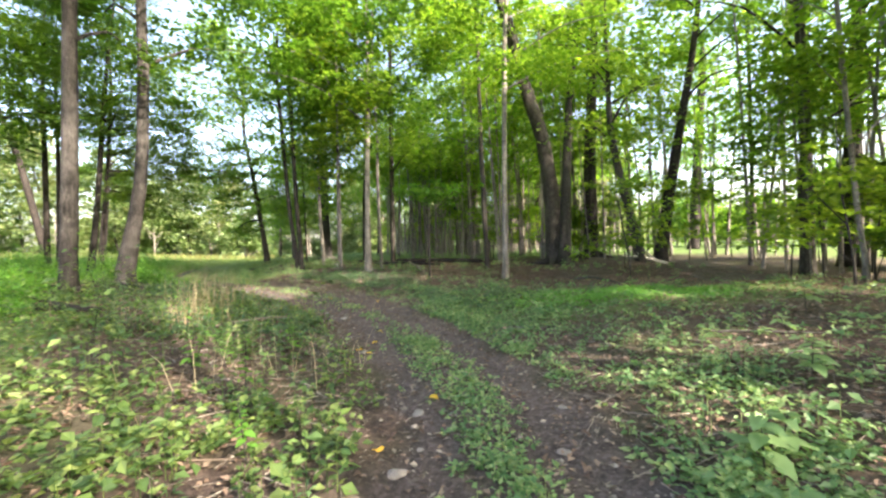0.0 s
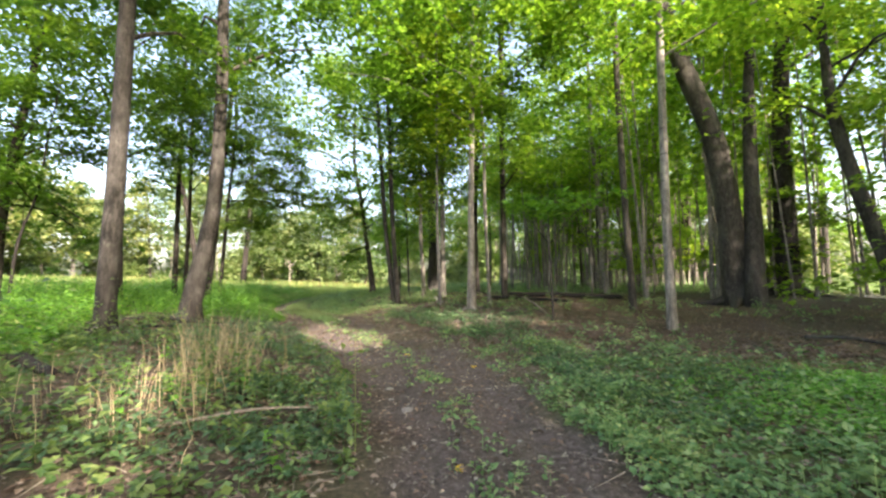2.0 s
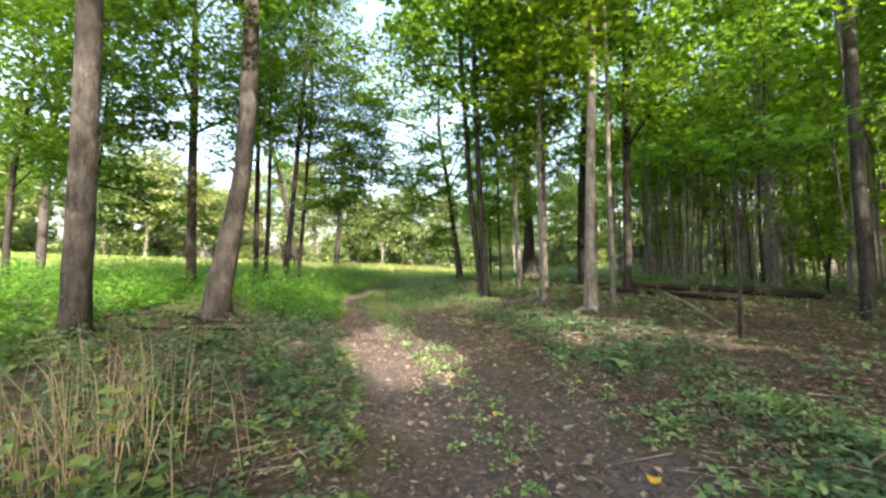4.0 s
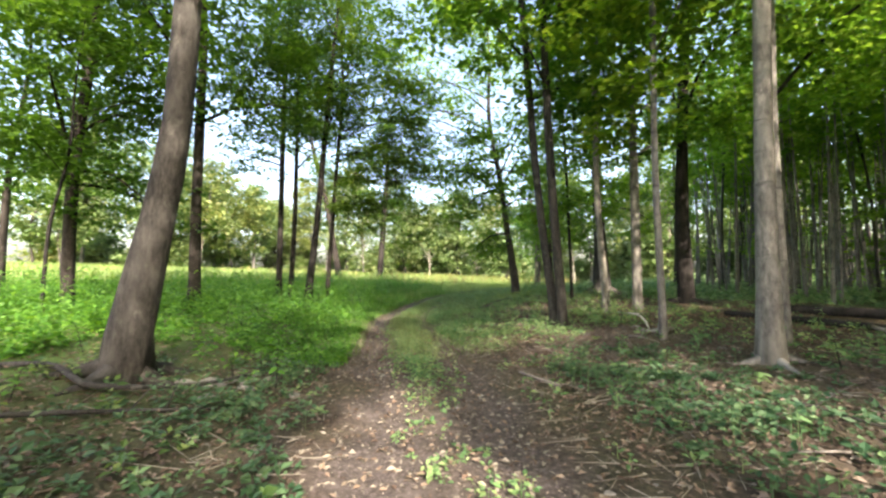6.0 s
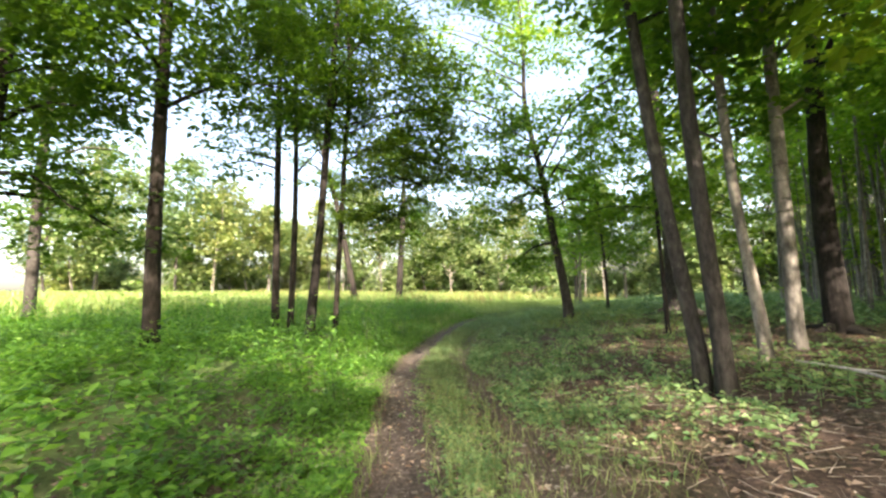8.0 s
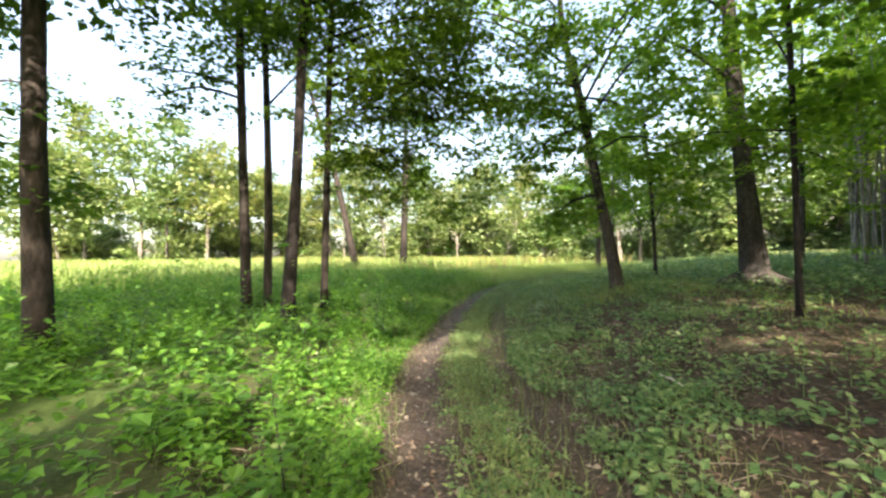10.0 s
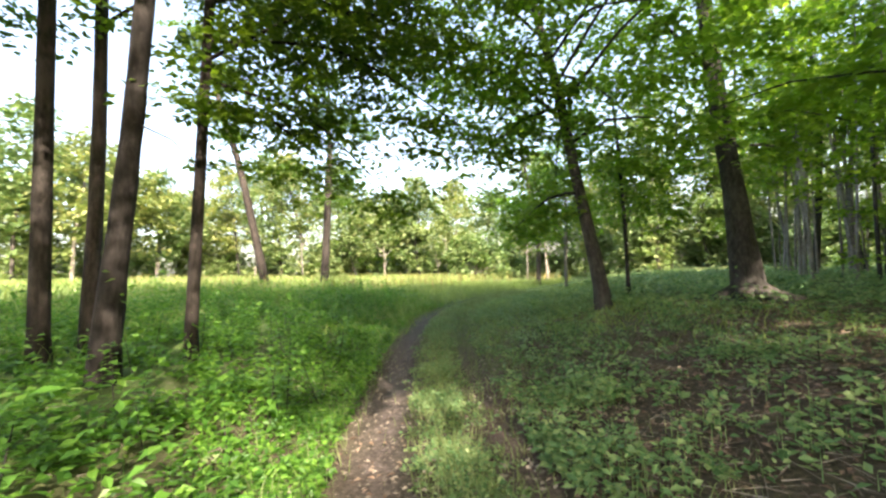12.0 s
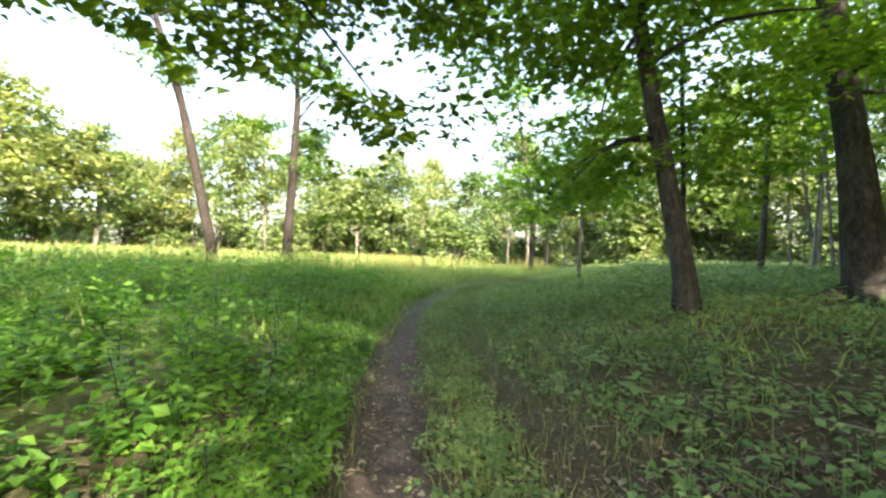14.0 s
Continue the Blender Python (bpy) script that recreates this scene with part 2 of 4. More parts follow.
def part(name, bm, mat, parent, label=""):
    me = bpy.data.meshes.new(name)
    bm.to_mesh(me)
    bm.free()
    me.materials.append(mat)
    ob = new(name, me)
    ob.parent = parent
    return tagged(ob, label)


def tube(points, sides=9, wobble=0.06, step=0.5, seed=0):
    """A tapered, slightly uneven tube through (x, y, z, radius) points, closed at both ends."""
    p = resample(np.asarray(points, float), step)
    r = np.random.default_rng(seed)
    d = np.gradient(p[:, :3], axis=0)
    d /= np.linalg.norm(d, axis=1)[:, None] + 1e-9
    ref = np.array((0.0, 1.0, 0.0)) if abs(d[0, 1]) < 0.8 else np.array((1.0, 0.0, 0.0))
    u = np.cross(d, ref)
    u /= np.linalg.norm(u, axis=1)[:, None]
    v = np.cross(d, u)
    a = np.linspace(0, 2 * math.pi, sides, endpoint=False)
    lobes = 1 + wobble * (np.sin(2 * a + r.uniform(0, 6)) + 0.7 * np.sin(3 * a + r.uniform(0, 6)))
    rad = p[:, 3:4] * lobes[None, :] * (1 + wobble * r.normal(size=(len(p), sides)) * 0.6)
    ring = p[:, None, :3] + rad[:, :, None] * (np.cos(a)[None, :, None] * u[:, None, :] + np.sin(a)[None, :, None] * v[:, None, :])
    verts = np.vstack((ring.reshape(-1, 3), p[:1, :3], p[-1:, :3] + d[-1:] * p[-1:, 3:4]))
    n, faces = len(p), []
    for i in range(n - 1):
        for k in range(sides):
            k2 = (k + 1) % sides
            faces.append((i * sides + k, i * sides + k2, (i + 1) * sides + k2, (i + 1) * sides + k))
    for k in range(sides):
        faces.append((n * sides, (k + 1) % sides, k))
        faces.append((n * sides + 1, (n - 1) * sides + k, (n - 1) * sides + (k + 1) % sides))
    return verts, faces


def unit(v):
    return v / (np.linalg.norm(v, axis=1)[:, None] + 1e-9)


def leaves(pos, axis, normal, length, width, fold=0.18):
    """Folded leaf blades of four corners: base, two shoulders, tip."""
    n = len(pos)
    axis = unit(axis)
    sidev = unit(np.cross(normal, axis))
    up = np.cross(axis, sidev)
    L, W = np.reshape(length, (-1, 1)), np.reshape(width, (-1, 1))
    left = pos + axis * L * 0.42 - sidev * W * 0.5 + up * W * fold
    right = pos + axis * L * 0.42 + sidev * W * 0.5 + up * W * fold
    tip = pos + axis * L
    verts = np.stack((pos, right, tip, left), axis=1).reshape(-1, 3)
    b = np.arange(n)[:, None] * 4
    faces = np.concatenate((b + np.array([[0, 1, 2]]), b + np.array([[0, 2, 3]])), axis=1).reshape(-1, 3)
    return verts, faces


def blades(pos, tall, lean, width, r):
    """Grass blades bent over once: five corners, three triangles each."""
    n = len(pos)
    a = r.uniform(0, 2 * math.pi, n)
    side = np.stack((np.cos(a), np.sin(a), np.zeros(n)), 1)
    b = r.uniform(0, 2 * math.pi, n)
    out = np.stack((np.cos(b), np.sin(b), np.zeros(n)), 1)
    t, l, w = tall[:, None], lean[:, None], width[:, None]
    up = np.array((0, 0, 1.0))
    mid = pos + up * t * 0.6 + out * l * 0.35
    tip = pos + up * t + out * l
    verts = np.stack((pos - side * w * 0.5, pos + side * w * 0.5, mid + side * w * 0.4, mid - side * w * 0.4, tip), 1).reshape(-1, 3)
    k = np.arange(n)[:, None] * 5
    faces = np.concatenate((k + np.array([[0, 1, 2]]), k + np.array([[0, 2, 3]]), k + np.array([[3, 2, 4]])), 1).reshape(-1, 3)
    return verts, faces


def sprays(centres, size, count, leaf, r, droop=0.25, puff=0.09):
    """Flat sprays of leaves, as maples carry them: layers with gaps between."""
    n = len(centres)
    c = np.repeat(centres, count, axis=0)
    s = np.repeat(size, count)
    tiltv = np.repeat(r.normal(scale=0.28, size=(n, 2)), count, axis=0)
    a, q = r.uniform(0, 2 * math.pi, n * count), np.sqrt(r.uniform(0, 1, n * count))
    dx, dy = np.cos(a) * q * s, np.sin(a) * q * s
    z = dx * tiltv[:, 0] + dy * tiltv[:, 1] - droop * q * q * s + r.normal(scale=puff, size=n * count) * s
    pos = c + np.stack((dx, dy, z), 1)
    b = a + r.normal(scale=0.9, size=n * count)
    axis = np.stack((np.cos(b), np.sin(b), r.normal(-0.25, 0.3, n * count)), 1)
    normal = unit(np.stack((r.normal(scale=0.4, size=n * count), r.normal(scale=0.4, size=n * count), np.ones(n * count)), 1))
    ln = leaf * r.uniform(0.7, 1.3, n * count)
    return leaves(pos, axis, normal, ln, ln * r.uniform(0.7, 0.95, n * count))


# ---- ground: one sheet out to the horizon ----
def axis_steps(lo, hi, fine, far):
    v = list(np.arange(lo, hi + 1e-6, fine))
    s, a = fine, v[-1]
    while a < far:
        s *= 1.18
        a += s
        v.append(a)
    s, a = fine, v[0]
    while a > -far:
        s *= 1.18
        a -= s
        v.insert(0, a)
    return np.array(v)


def build_ground():
    gx, gy = axis_steps(-20, 6, 0.18, 700), axis_steps(-2, 28, 0.18, 700)
    X, Y = np.meshgrid(gx, gy)
    x, y = X.ravel(), Y.ravel()
    z = height(x, y)
    nx, ny = len(gx), len(gy)
    i = np.arange(nx * ny).reshape(ny, nx)
    faces = np.stack((i[:-1, :-1], i[:-1, 1:], i[1:, 1:], i[1:, :-1]), -1).reshape(-1, 4)
    ob = link("ground", np.stack((x, y, z), 1), faces, M_GROUND)
    side, _ = off_track(x, y)
    d = np.abs(side)
    edge = d + 0.25 * np.sin(x * 2.3 + y * 1.1) + 0.18 * np.sin(y * 4.1 - x * 3.3)
    bare = smooth(1.1, 0.6, edge) * (1 - 0.5 * np.exp(-(side / 0.22) ** 2))
    rut_l = np.exp(-((side + 0.55) / 0.26) ** 2) * smooth(34, 20, y)
    rut_r = np.exp(-((side - 0.55) / 0.3) ** 2) * smooth(24, 13, y) * 0.5
    late = smooth(11, 14, y)
    red = np.clip((1 - late) * bare + late * np.maximum(rut_l, rut_r), 0, 1)
    green = np.clip(smooth(-1.4, -4.0, side) * np.where(side < -4.0, smooth(0, 4, y), smooth(6, 11, y)) + smooth(19, 25, y) * smooth(6.5, 2.5, side), 0, 1)
    green = np.maximum(green, smooth(0.5, 0.2, np.hypot((x - 2.6) / 4.0, (y - 8.2) / 2.2) - 0.6) * 0.8)
    far = smooth(30, 45, np.hypot(x + 8, y - 15)) * smooth(-8, -14, x)
    green = np.maximum(green, far)
    green = np.maximum(green, smooth(16, 21, x - forest_edge(y)))
    green = np.maximum(green, 0.65 * smooth(19, 28, y) * smooth(1, 4, side))
    at = ob.data.color_attributes.new("cover", "FLOAT_COLOR", "POINT")
    at.data.foreach_set("color", np.stack((red, green, np.zeros_like(red), np.ones_like(red)), 1).astype(np.float32).ravel())
    return tagged(ob, "woodland floor of soil and litter with a two-rut track", "ground", kind="structure")


build_ground()

# ---- trees ----
TREES = "trees of the wood"
TO_SUN = np.array((*(SUN_DIR.xy * math.cos(SUN_ELEV)), math.sin(SUN_ELEV)))
# openings in the canopy above sunlit patches of ground: place of the patch, half width
GAPS = [((-6.3, 10.85, 0.4), 0.5), ((-6.14, 9.82, 0.38), 0.42), ((-5.08, 10.78, 0.35), 0.3), ((-4.8, 10.04, 0.35), 0.25), ((-4.16, 12.55, 0.48), 0.4), ((-3.75, 12.1, 0.48), 0.45),
        ((-2.41, 13.26, 0.5), 0.4), ((-1.27, 10.51, 0.33), 0.35), ((-3.83, 13.26, 0.5), 0.5), ((-7.5, 15.7, 0.5), 0.45), ((-13.05, 14.4, 0.4), 0.5), ((-11.87, 14.72, 0.33), 0.35),
        ((-10.06, 26.55, 1.0), 0.55), ((-5.92, 20.9, 0.7), 0.5), ((-1.5, 2.7, 0.06), 0.3), ((-1.06, 2.29, 0.03), 0.25), ((-2.2, 2.5, 0.12), 0.35), ((-3.0, 4.4, 0.3), 0.4), ((-4.3, 5.5, 0.5), 0.45),
        ((-3.83, 3.0, 0.32), 0.4), ((-4.83, 5.84, 0.9), 0.5), ((5.56, 7.85, 0.3), 0.8), ((1.3, 4.3, 0.05), 0.5), ((2.3, 5.2, 0.05), 0.4), ((2.5, 7.5, 0.15), 0.6), ((-14.32, 16.1, 0.4), 0.4)]


def clear_of_gaps(centre, size):
    """Which leaf sprays leave the openings towards the sun free."""
    free = np.ones(len(centre), bool)
    for gap, wide_g in GAPS:
        d = centre - np.array(gap)
        t = d @ TO_SUN
        free &= (np.linalg.norm(d - t[:, None] * TO_SUN, axis=1) > wide_g * 0.75 + size * 0.6) | (t < 0)
    return free


def tree(points, tall, crown_from, spread, n_sprays=80, per=52, leaf=0.145, bark=None, leafmat=None, limbs=7, label="", reach=(0, 0),
         spray=0.8, sides=11, seed=1, name="tree", group=TREES, roots=0, flare=1.25, boughs=(), puff=0.09, bunch=6):
    """points: (x, y, z, radius) up the trunk. The trunk goes on to its height, bearing limbs and a crown of leaf sprays."""
    bark, leafmat = bark or M_BARK, leafmat or M_LEAF
    r = np.random.default_rng(seed)
    p = [np.array(q, float) for q in points]
    x0, y0 = p[0][:2]
    g = ground_at(x0, y0)
    base = np.array((x0, y0, g))
    if len(p) > 1 and p[1][2] > g + 0.9:
        q = p[0] + (p[1] - p[0]) * 0.22
        p[0][2] = g
        p.insert(1, np.array((*(p[0][:2] * 0.7 + q[:2] * 0.3), g + 0.45, q[3] * 1.04)))
    p[0][2], p[0][3] = g - 0.12, p[0][3] * flare
    d = (p[-1] - p[-2])[:3]
    d /= np.linalg.norm(d)
    top, rr = p[-1].copy(), p[-1][3]
    left = g + tall - top[2]
    for k in range(1, 4):
        d = d * 0.7 + np.array((0, 0, 0.3)) + r.normal(scale=0.05, size=3)
        d /= np.linalg.norm(d)
        top = np.array((*(top[:3] + d * left / 3), rr * (1 - 0.3 * k)))
        p.append(top)
    e = tagged(new(name), label or "slender woodland tree with grey-brown bark and green leaves", "tree", group)
    e.location = base
    off = np.array((*base, 0))
    pts = np.array(p) - off
    link("trunk", *tube(pts, sides, 0.05, 0.45, seed), bark, e)
    line = resample(pts, 0.3)
    cb = crown_from
    n_sprays = max(n_sprays // bunch, 3)
    heights = r.uniform(0, 1, n_sprays) ** 0.9 * (tall - cb) + cb
    rel = (heights - cb) / max(tall - cb, 0.1)
    wide = spread * np.clip(np.sin(np.pi * np.clip(0.12 + 0.86 * rel, 0, 1)) ** 0.7, 0.15, 1)
    a = r.uniform(0, 2 * math.pi, n_sprays)
    q = np.sqrt(r.uniform(0.05, 1, n_sprays)) * wide
    k = np.argmin(np.abs(line[None, :, 2] - heights[:, None]), axis=1)
    centre = np.stack((line[k, 0] + np.cos(a) * q + reach[0] * (1 - rel * 0.5), line[k, 1] + np.sin(a) * q + reach[1] * (1 - rel * 0.5), heights - 0.08 * q), 1)
    centre = np.repeat(centre, bunch, axis=0) + r.normal(scale=spray * 0.62, size=(n_sprays * bunch, 3)) * (1, 1, 0.55)
    size = spray * r.uniform(0.5, 1.1, len(centre))
    for start, end, count, wide_b in boughs:
        s = line[int(np.argmin(np.abs(line[:, 2] + g - start)))]
        t = np.array(end) - base
        m = s[:3] * 0.5 + t * 0.5 + np.array((0, 0, 0.14 * np.linalg.norm(t - s[:3])))
        w = min(s[3] * 0.45, 0.048) if count else 0.013
        link("limb", *tube([(*s[:3], w), (*m, w * 0.7), (*t, w * 0.25)], 6, 0.05, 0.4, seed), bark, e)
        if count:
            k = r.uniform(0.25, 1.15, count)[:, None]
            more = (1 - k) ** 2 * s[:3] + 2 * k * (1 - k) * m + k * k * t + r.normal(scale=wide_b, size=(count, 3)) * (1, 1, 0.75)
            centre, size = np.vstack((centre, more)), np.concatenate((size, spray * 0.8 * r.uniform(0.5, 1.1, count)))
    lit = clear_of_gaps(centre + base, size)
    v, f = sprays(centre[lit], size[lit], per, leaf, r, puff=puff)
    link("crown", v, f, leafmat, e, smooth_faces=False)
    for j in range(limbs):
        h = cb + (tall - cb) * (0.1 + 0.7 * j / max(limbs, 1)) * r.uniform(0.9, 1.05)
        i = int(np.argmin(np.abs(line[:, 2] - (h - 0.9))))
        s = line[i]
        near = np.argsort(np.abs(centre[:, 2] - h) - 0.4 * np.hypot(centre[:, 0] - s[0], centre[:, 1] - s[1]) + r.uniform(0, 1.0, len(centre)))[0]
        t = centre[near]
        m = (s[:3] + t) / 2 + np.array((0, 0, 0.12 * np.linalg.norm(t - s[:3]))) + r.normal(scale=0.12, size=3)
        w = max(min(s[3] * 0.42, 0.07), 0.012)
        link("limb", *tube([(*s[:3], w), (*m, w * 0.65), (*t, w * 0.2)], 6, 0.05, 0.5, seed + j), bark, e)
    for j in range(roots):
        ang = 2 * math.pi * (j + 0.3) / roots + r.uniform(-0.3, 0.3)
        rad = pts[1][3]
        pr = []
        for t, zz, w in ((0.3, 0.34, 0.55), (1.0, 0.15, 0.42), (1.8, 0.04, 0.28), (2.9, -0.05, 0.14)):
            xx, yy = math.cos(ang) * rad * t * 1.15, math.sin(ang) * rad * t * 1.15
            pr.append((xx, yy, ground_at(x0 + xx, y0 + yy) - g + zz * rad * 2.2, rad * w))
        link("root", *tube(pr, 7, 0.06, 0.15, seed + j), bark, e)
    return e


tree([(-8.34, 7.44, 0.70, 0.150), (-8.26, 7.47, 3.44, 0.135), (-8.17, 7.46, 6.17, 0.121), (-8.08, 7.45, 8.90, 0.108)], 16, 5, 3.2, n_sprays=180, roots=4, label='grey-brown tree trunk at the edge of the meadow', leafmat=M_LEAF_SHADED, seed=101)
tree([(-8.97, 9.42, 0.62, 0.221), (-8.75, 9.74, 3.35, 0.148), (-8.62, 9.78, 6.09, 0.129), (-8.55, 9.73, 8.82, 0.111)], 18, 5.6, 3.6, n_sprays=225, roots=6, bark=M_BARK, label='large leaning tree with a flared, rooted base on the bank', leafmat=M_LEAF_SHADED, seed=102)
tree([(-16.62, 12.32, 0.70, 0.181), (-16.71, 12.33, 3.44, 0.150), (-16.79, 12.38, 6.17, 0.137), (-16.87, 12.43, 8.90, 0.120)], 16, 5.2, 2.6, n_sprays=247, bark=M_BARK_DARK_SHADED, leafmat=M_LEAF_SHADED, label='straight dark tree standing in bright undergrowth', seed=103)
tree([(-18.56, 15.78, 0.76, 0.117), (-18.62, 15.83, 3.49, 0.102), (-18.68, 15.88, 6.22, 0.094), (-18.75, 15.94, 8.96, 0.082)], 14, 5.5, 2, n_sprays=145, bark=M_BARK_DARK_SHADED, leafmat=M_LEAF_SHADED, boughs=[(6.0, (-19.8, 14.3, 5.9), 9, 0.4)], label='dark slender tree in a cluster of four', leaf=0.115, per=70, seed=104)
tree([(-18.64, 16.30, 0.74, 0.103), (-18.71, 16.44, 3.47, 0.094), (-18.77, 16.52, 6.21, 0.081), (-18.84, 16.56, 8.94, 0.075)], 13, 5.5, 2, n_sprays=180, bark=M_BARK_DARK_SHADED, leafmat=M_LEAF_SHADED, label='thin dark tree in a cluster of four', leaf=0.115, per=70, seed=105)
tree([(-16.66, 15.92, 0.70, 0.141), (-16.57, 16.15, 3.43, 0.108), (-16.50, 16.36, 6.16, 0.095), (-16.43, 16.56, 8.90, 0.083)], 15, 6, 2.3, n_sprays=190, bark=M_BARK_DARK_SHADED, leafmat=M_LEAF_SHADED, boughs=[(3.7, (-15.88, 16.72, 2.93), 0, 0.1)], label='leaning dark tree in a cluster of four', leaf=0.115, per=70, seed=106)
tree([(-17.42, 17.16, 0.64, 0.093), (-17.31, 17.27, 3.38, 0.080), (-17.20, 17.40, 6.11, 0.071), (-17.08, 17.54, 8.84, 0.062)], 14, 4.6, 2.4, n_sprays=247, bark=M_BARK_DARK_SHADED, leafmat=M_LEAF_SHADED, reach=(0.9, 1.2), boughs=[(4.6, (-16.75, 19.15, 3.84), 24, 0.55), (5.5, (-14.6, 20.4, 4.4), 36, 0.8), (4.9, (-16.0, 20.2, 3.2), 24, 0.55), (6.5, (-15.4, 20.0, 5.8), 36, 1.0), (6.5, (-17.6, 20.6, 5.8), 24, 0.9), (7.5, (-13.8, 21.4, 7.0), 20, 1.1)], label='dark tree with a low bough over the grass', leaf=0.115, per=70, seed=107)
tree([(-13.04, 23.94, 0.72, 0.188), (-13.41, 23.93, 3.46, 0.142), (-13.80, 23.89, 6.19, 0.118), (-14.27, 23.81, 8.92, 0.094)], 15, 4.2, 3.2, n_sprays=285, leafmat=M_LEAF, reach=(-1.5, -0.9), limbs=12, boughs=[(5.7, (-15.1, 22.3, 4.2), 24, 0.6), (3.6, (-15.36, 25.0, 2.94), 16, 0.5), (6.84, (-15.05, 22.1, 6.4), 26, 0.9), (3.5, (-14.5, 22.7, 2.7), 8, 0.3), (4.6, (-11.6, 23.2, 4.6), 24, 0.9), (5.2, (-14.8, 26.6, 4.2), 22, 0.9), (6.5, (-12.2, 25.8, 5.2), 26, 1.0), (7.0, (-11.4, 22.2, 6.4), 20, 1.0)], label='leaning tree with drooping limbs beside the track', seed=108)
tree([(-7.48, 16.14, 0.58, 0.097), (-7.75, 16.09, 3.31, 0.085), (-7.95, 16.09, 6.05, 0.075), (-8.13, 16.10, 8.78, 0.062)], 16, 4.6, 3, n_sprays=230, bark=M_BARK, label='one of a pair of leaning grey trunks', seed=109)
tree([(-7.23, 16.00, 0.58, 0.101), (-7.29, 15.78, 3.31, 0.086), (-7.30, 15.60, 6.05, 0.076), (-7.30, 15.43, 8.78, 0.064)], 16, 4.8, 3, n_sprays=230, bark=M_BARK, label='one of a pair of leaning grey trunks', seed=110)
tree([(-3.98, 14.47, 0.65, 0.133), (-3.94, 14.45, 3.38, 0.093), (-3.86, 14.43, 6.11, 0.080), (-3.78, 14.41, 8.85, 0.070)], 17, 5.4, 4.2, n_sprays=300, bark=M_BARK_PALE, roots=4, label='pale smooth-barked tree with dark rings', seed=111)
tree([(3.53, 18.01, 0.59, 0.383), (3.41, 17.84, 3.59, 0.327), (3.07, 17.74, 6.09, 0.300), (2.46, 17.70, 8.09, 0.280), (1.73, 17.71, 11.09, 0.253)], 20, 9.5, 5.6, n_sprays=195, bark=M_BARK, roots=5, flare=1.1, label='thick leaning stem of an old forked tree', seed=112)
tree([(3.84, 17.37, 0.62, 0.265), (4.10, 18.01, 3.62, 0.223), (4.37, 18.66, 6.12, 0.189), (4.65, 19.30, 8.12, 0.164), (5.14, 19.89, 11.12, 0.128)], 19, 9.5, 4.6, n_sprays=135, bark=M_BARK, flare=1.1, label='second stem of an old forked tree', seed=113)
tree([(6.13, 21.48, 0.70, 0.396), (6.08, 21.31, 3.70, 0.344), (6.06, 21.13, 6.20, 0.301), (6.12, 20.94, 8.20, 0.266), (6.27, 20.71, 11.20, 0.208)], 20, 6.5, 5.2, n_sprays=165, bark=M_BARK, roots=5, flare=1.1, label='thick old tree with rough bark', seed=114)
tree([(0.98, 13.06, 0.34, 0.110), (1.02, 13.29, 3.07, 0.097), (1.10, 13.50, 5.81, 0.089), (1.19, 13.70, 8.54, 0.085)], 15, 6.4, 4.2, n_sprays=260, bark=M_BARK_PALE, label='thin pale straight tree by the green patch', seed=115)
tree([(-5.25, 15.14, 0.69, 0.054), (-5.23, 14.94, 3.43, 0.045), (-5.13, 14.76, 6.16, 0.044), (-5.03, 14.57, 8.89, 0.044)], 12, 3.4, 1.6, n_sprays=75, bark=M_BARK_PALE, label='thin pale tree with a bare lower stem', seed=116)
tree([(-6.20, 22.38, 0.72, 0.246), (-6.21, 22.35, 3.45, 0.198), (-6.10, 22.32, 6.18, 0.163), (-5.94, 22.28, 8.92, 0.149)], 19, 5, 3.2, n_sprays=150, bark=M_BARK_DARK_SHADED, roots=5, flare=1.1, label='stout dark tree at the edge of the wood', seed=117)
tree([(-7.03, 17.90, 0.72, 0.089), (-7.23, 18.09, 3.45, 0.074), (-7.29, 18.29, 6.18, 0.067), (-7.36, 18.50, 8.92, 0.067)], 13, 3.4, 1.7, n_sprays=120, bark=M_BARK_PALE, label='slim grey tree behind the leaning pair', seed=118)
tree([(-6.75, 19.35, 0.71, 0.121), (-6.70, 19.22, 3.45, 0.106), (-6.65, 19.12, 6.18, 0.088), (-6.55, 19.02, 8.91, 0.083)], 14, 3.6, 1.8, n_sprays=130, bark=M_BARK_PALE, label='slim grey tree behind the leaning pair', seed=119)
tree([(-10.18, 26.57, 0.72, 0.408), (-10.30, 26.81, 3.45, 0.262), (-10.48, 27.11, 6.19, 0.223), (-10.57, 27.42, 8.92, 0.193)], 18, 4, 3.6, n_sprays=210, boughs=[(5.0, (-8.6, 24.6, 4.2), 26, 0.9), (5.5, (-12.2, 28.6, 4.4), 26, 0.9), (4.5, (-8.0, 28.0, 3.6), 26, 0.9)], bark=M_BARK, roots=6, flare=1.05, label='large tree with a buttressed sunlit foot', seed=120)
tree([(-8.98, 20.52, 0.76, 0.054), (-8.95, 20.37, 2.69, 0.045), (-8.92, 20.18, 4.84, 0.041)], 11, 3, 2.4, n_sprays=90, bark=M_BARK_DARK_SHADED, label='thin dark understorey tree', seed=121)
tree([(-34.18, 29.12, 1.66, 0.281), (-34.95, 28.0, 8.62, 0.204), (-35.55, 27.3, 12.17, 0.166)], 17, 9.5, 2.2, n_sprays=90, leaf=0.2, per=44, leafmat=M_LEAF_SHADED, bark=M_BARK_DARK_SHADED, label='crooked tree standing alone in the meadow', seed=122)
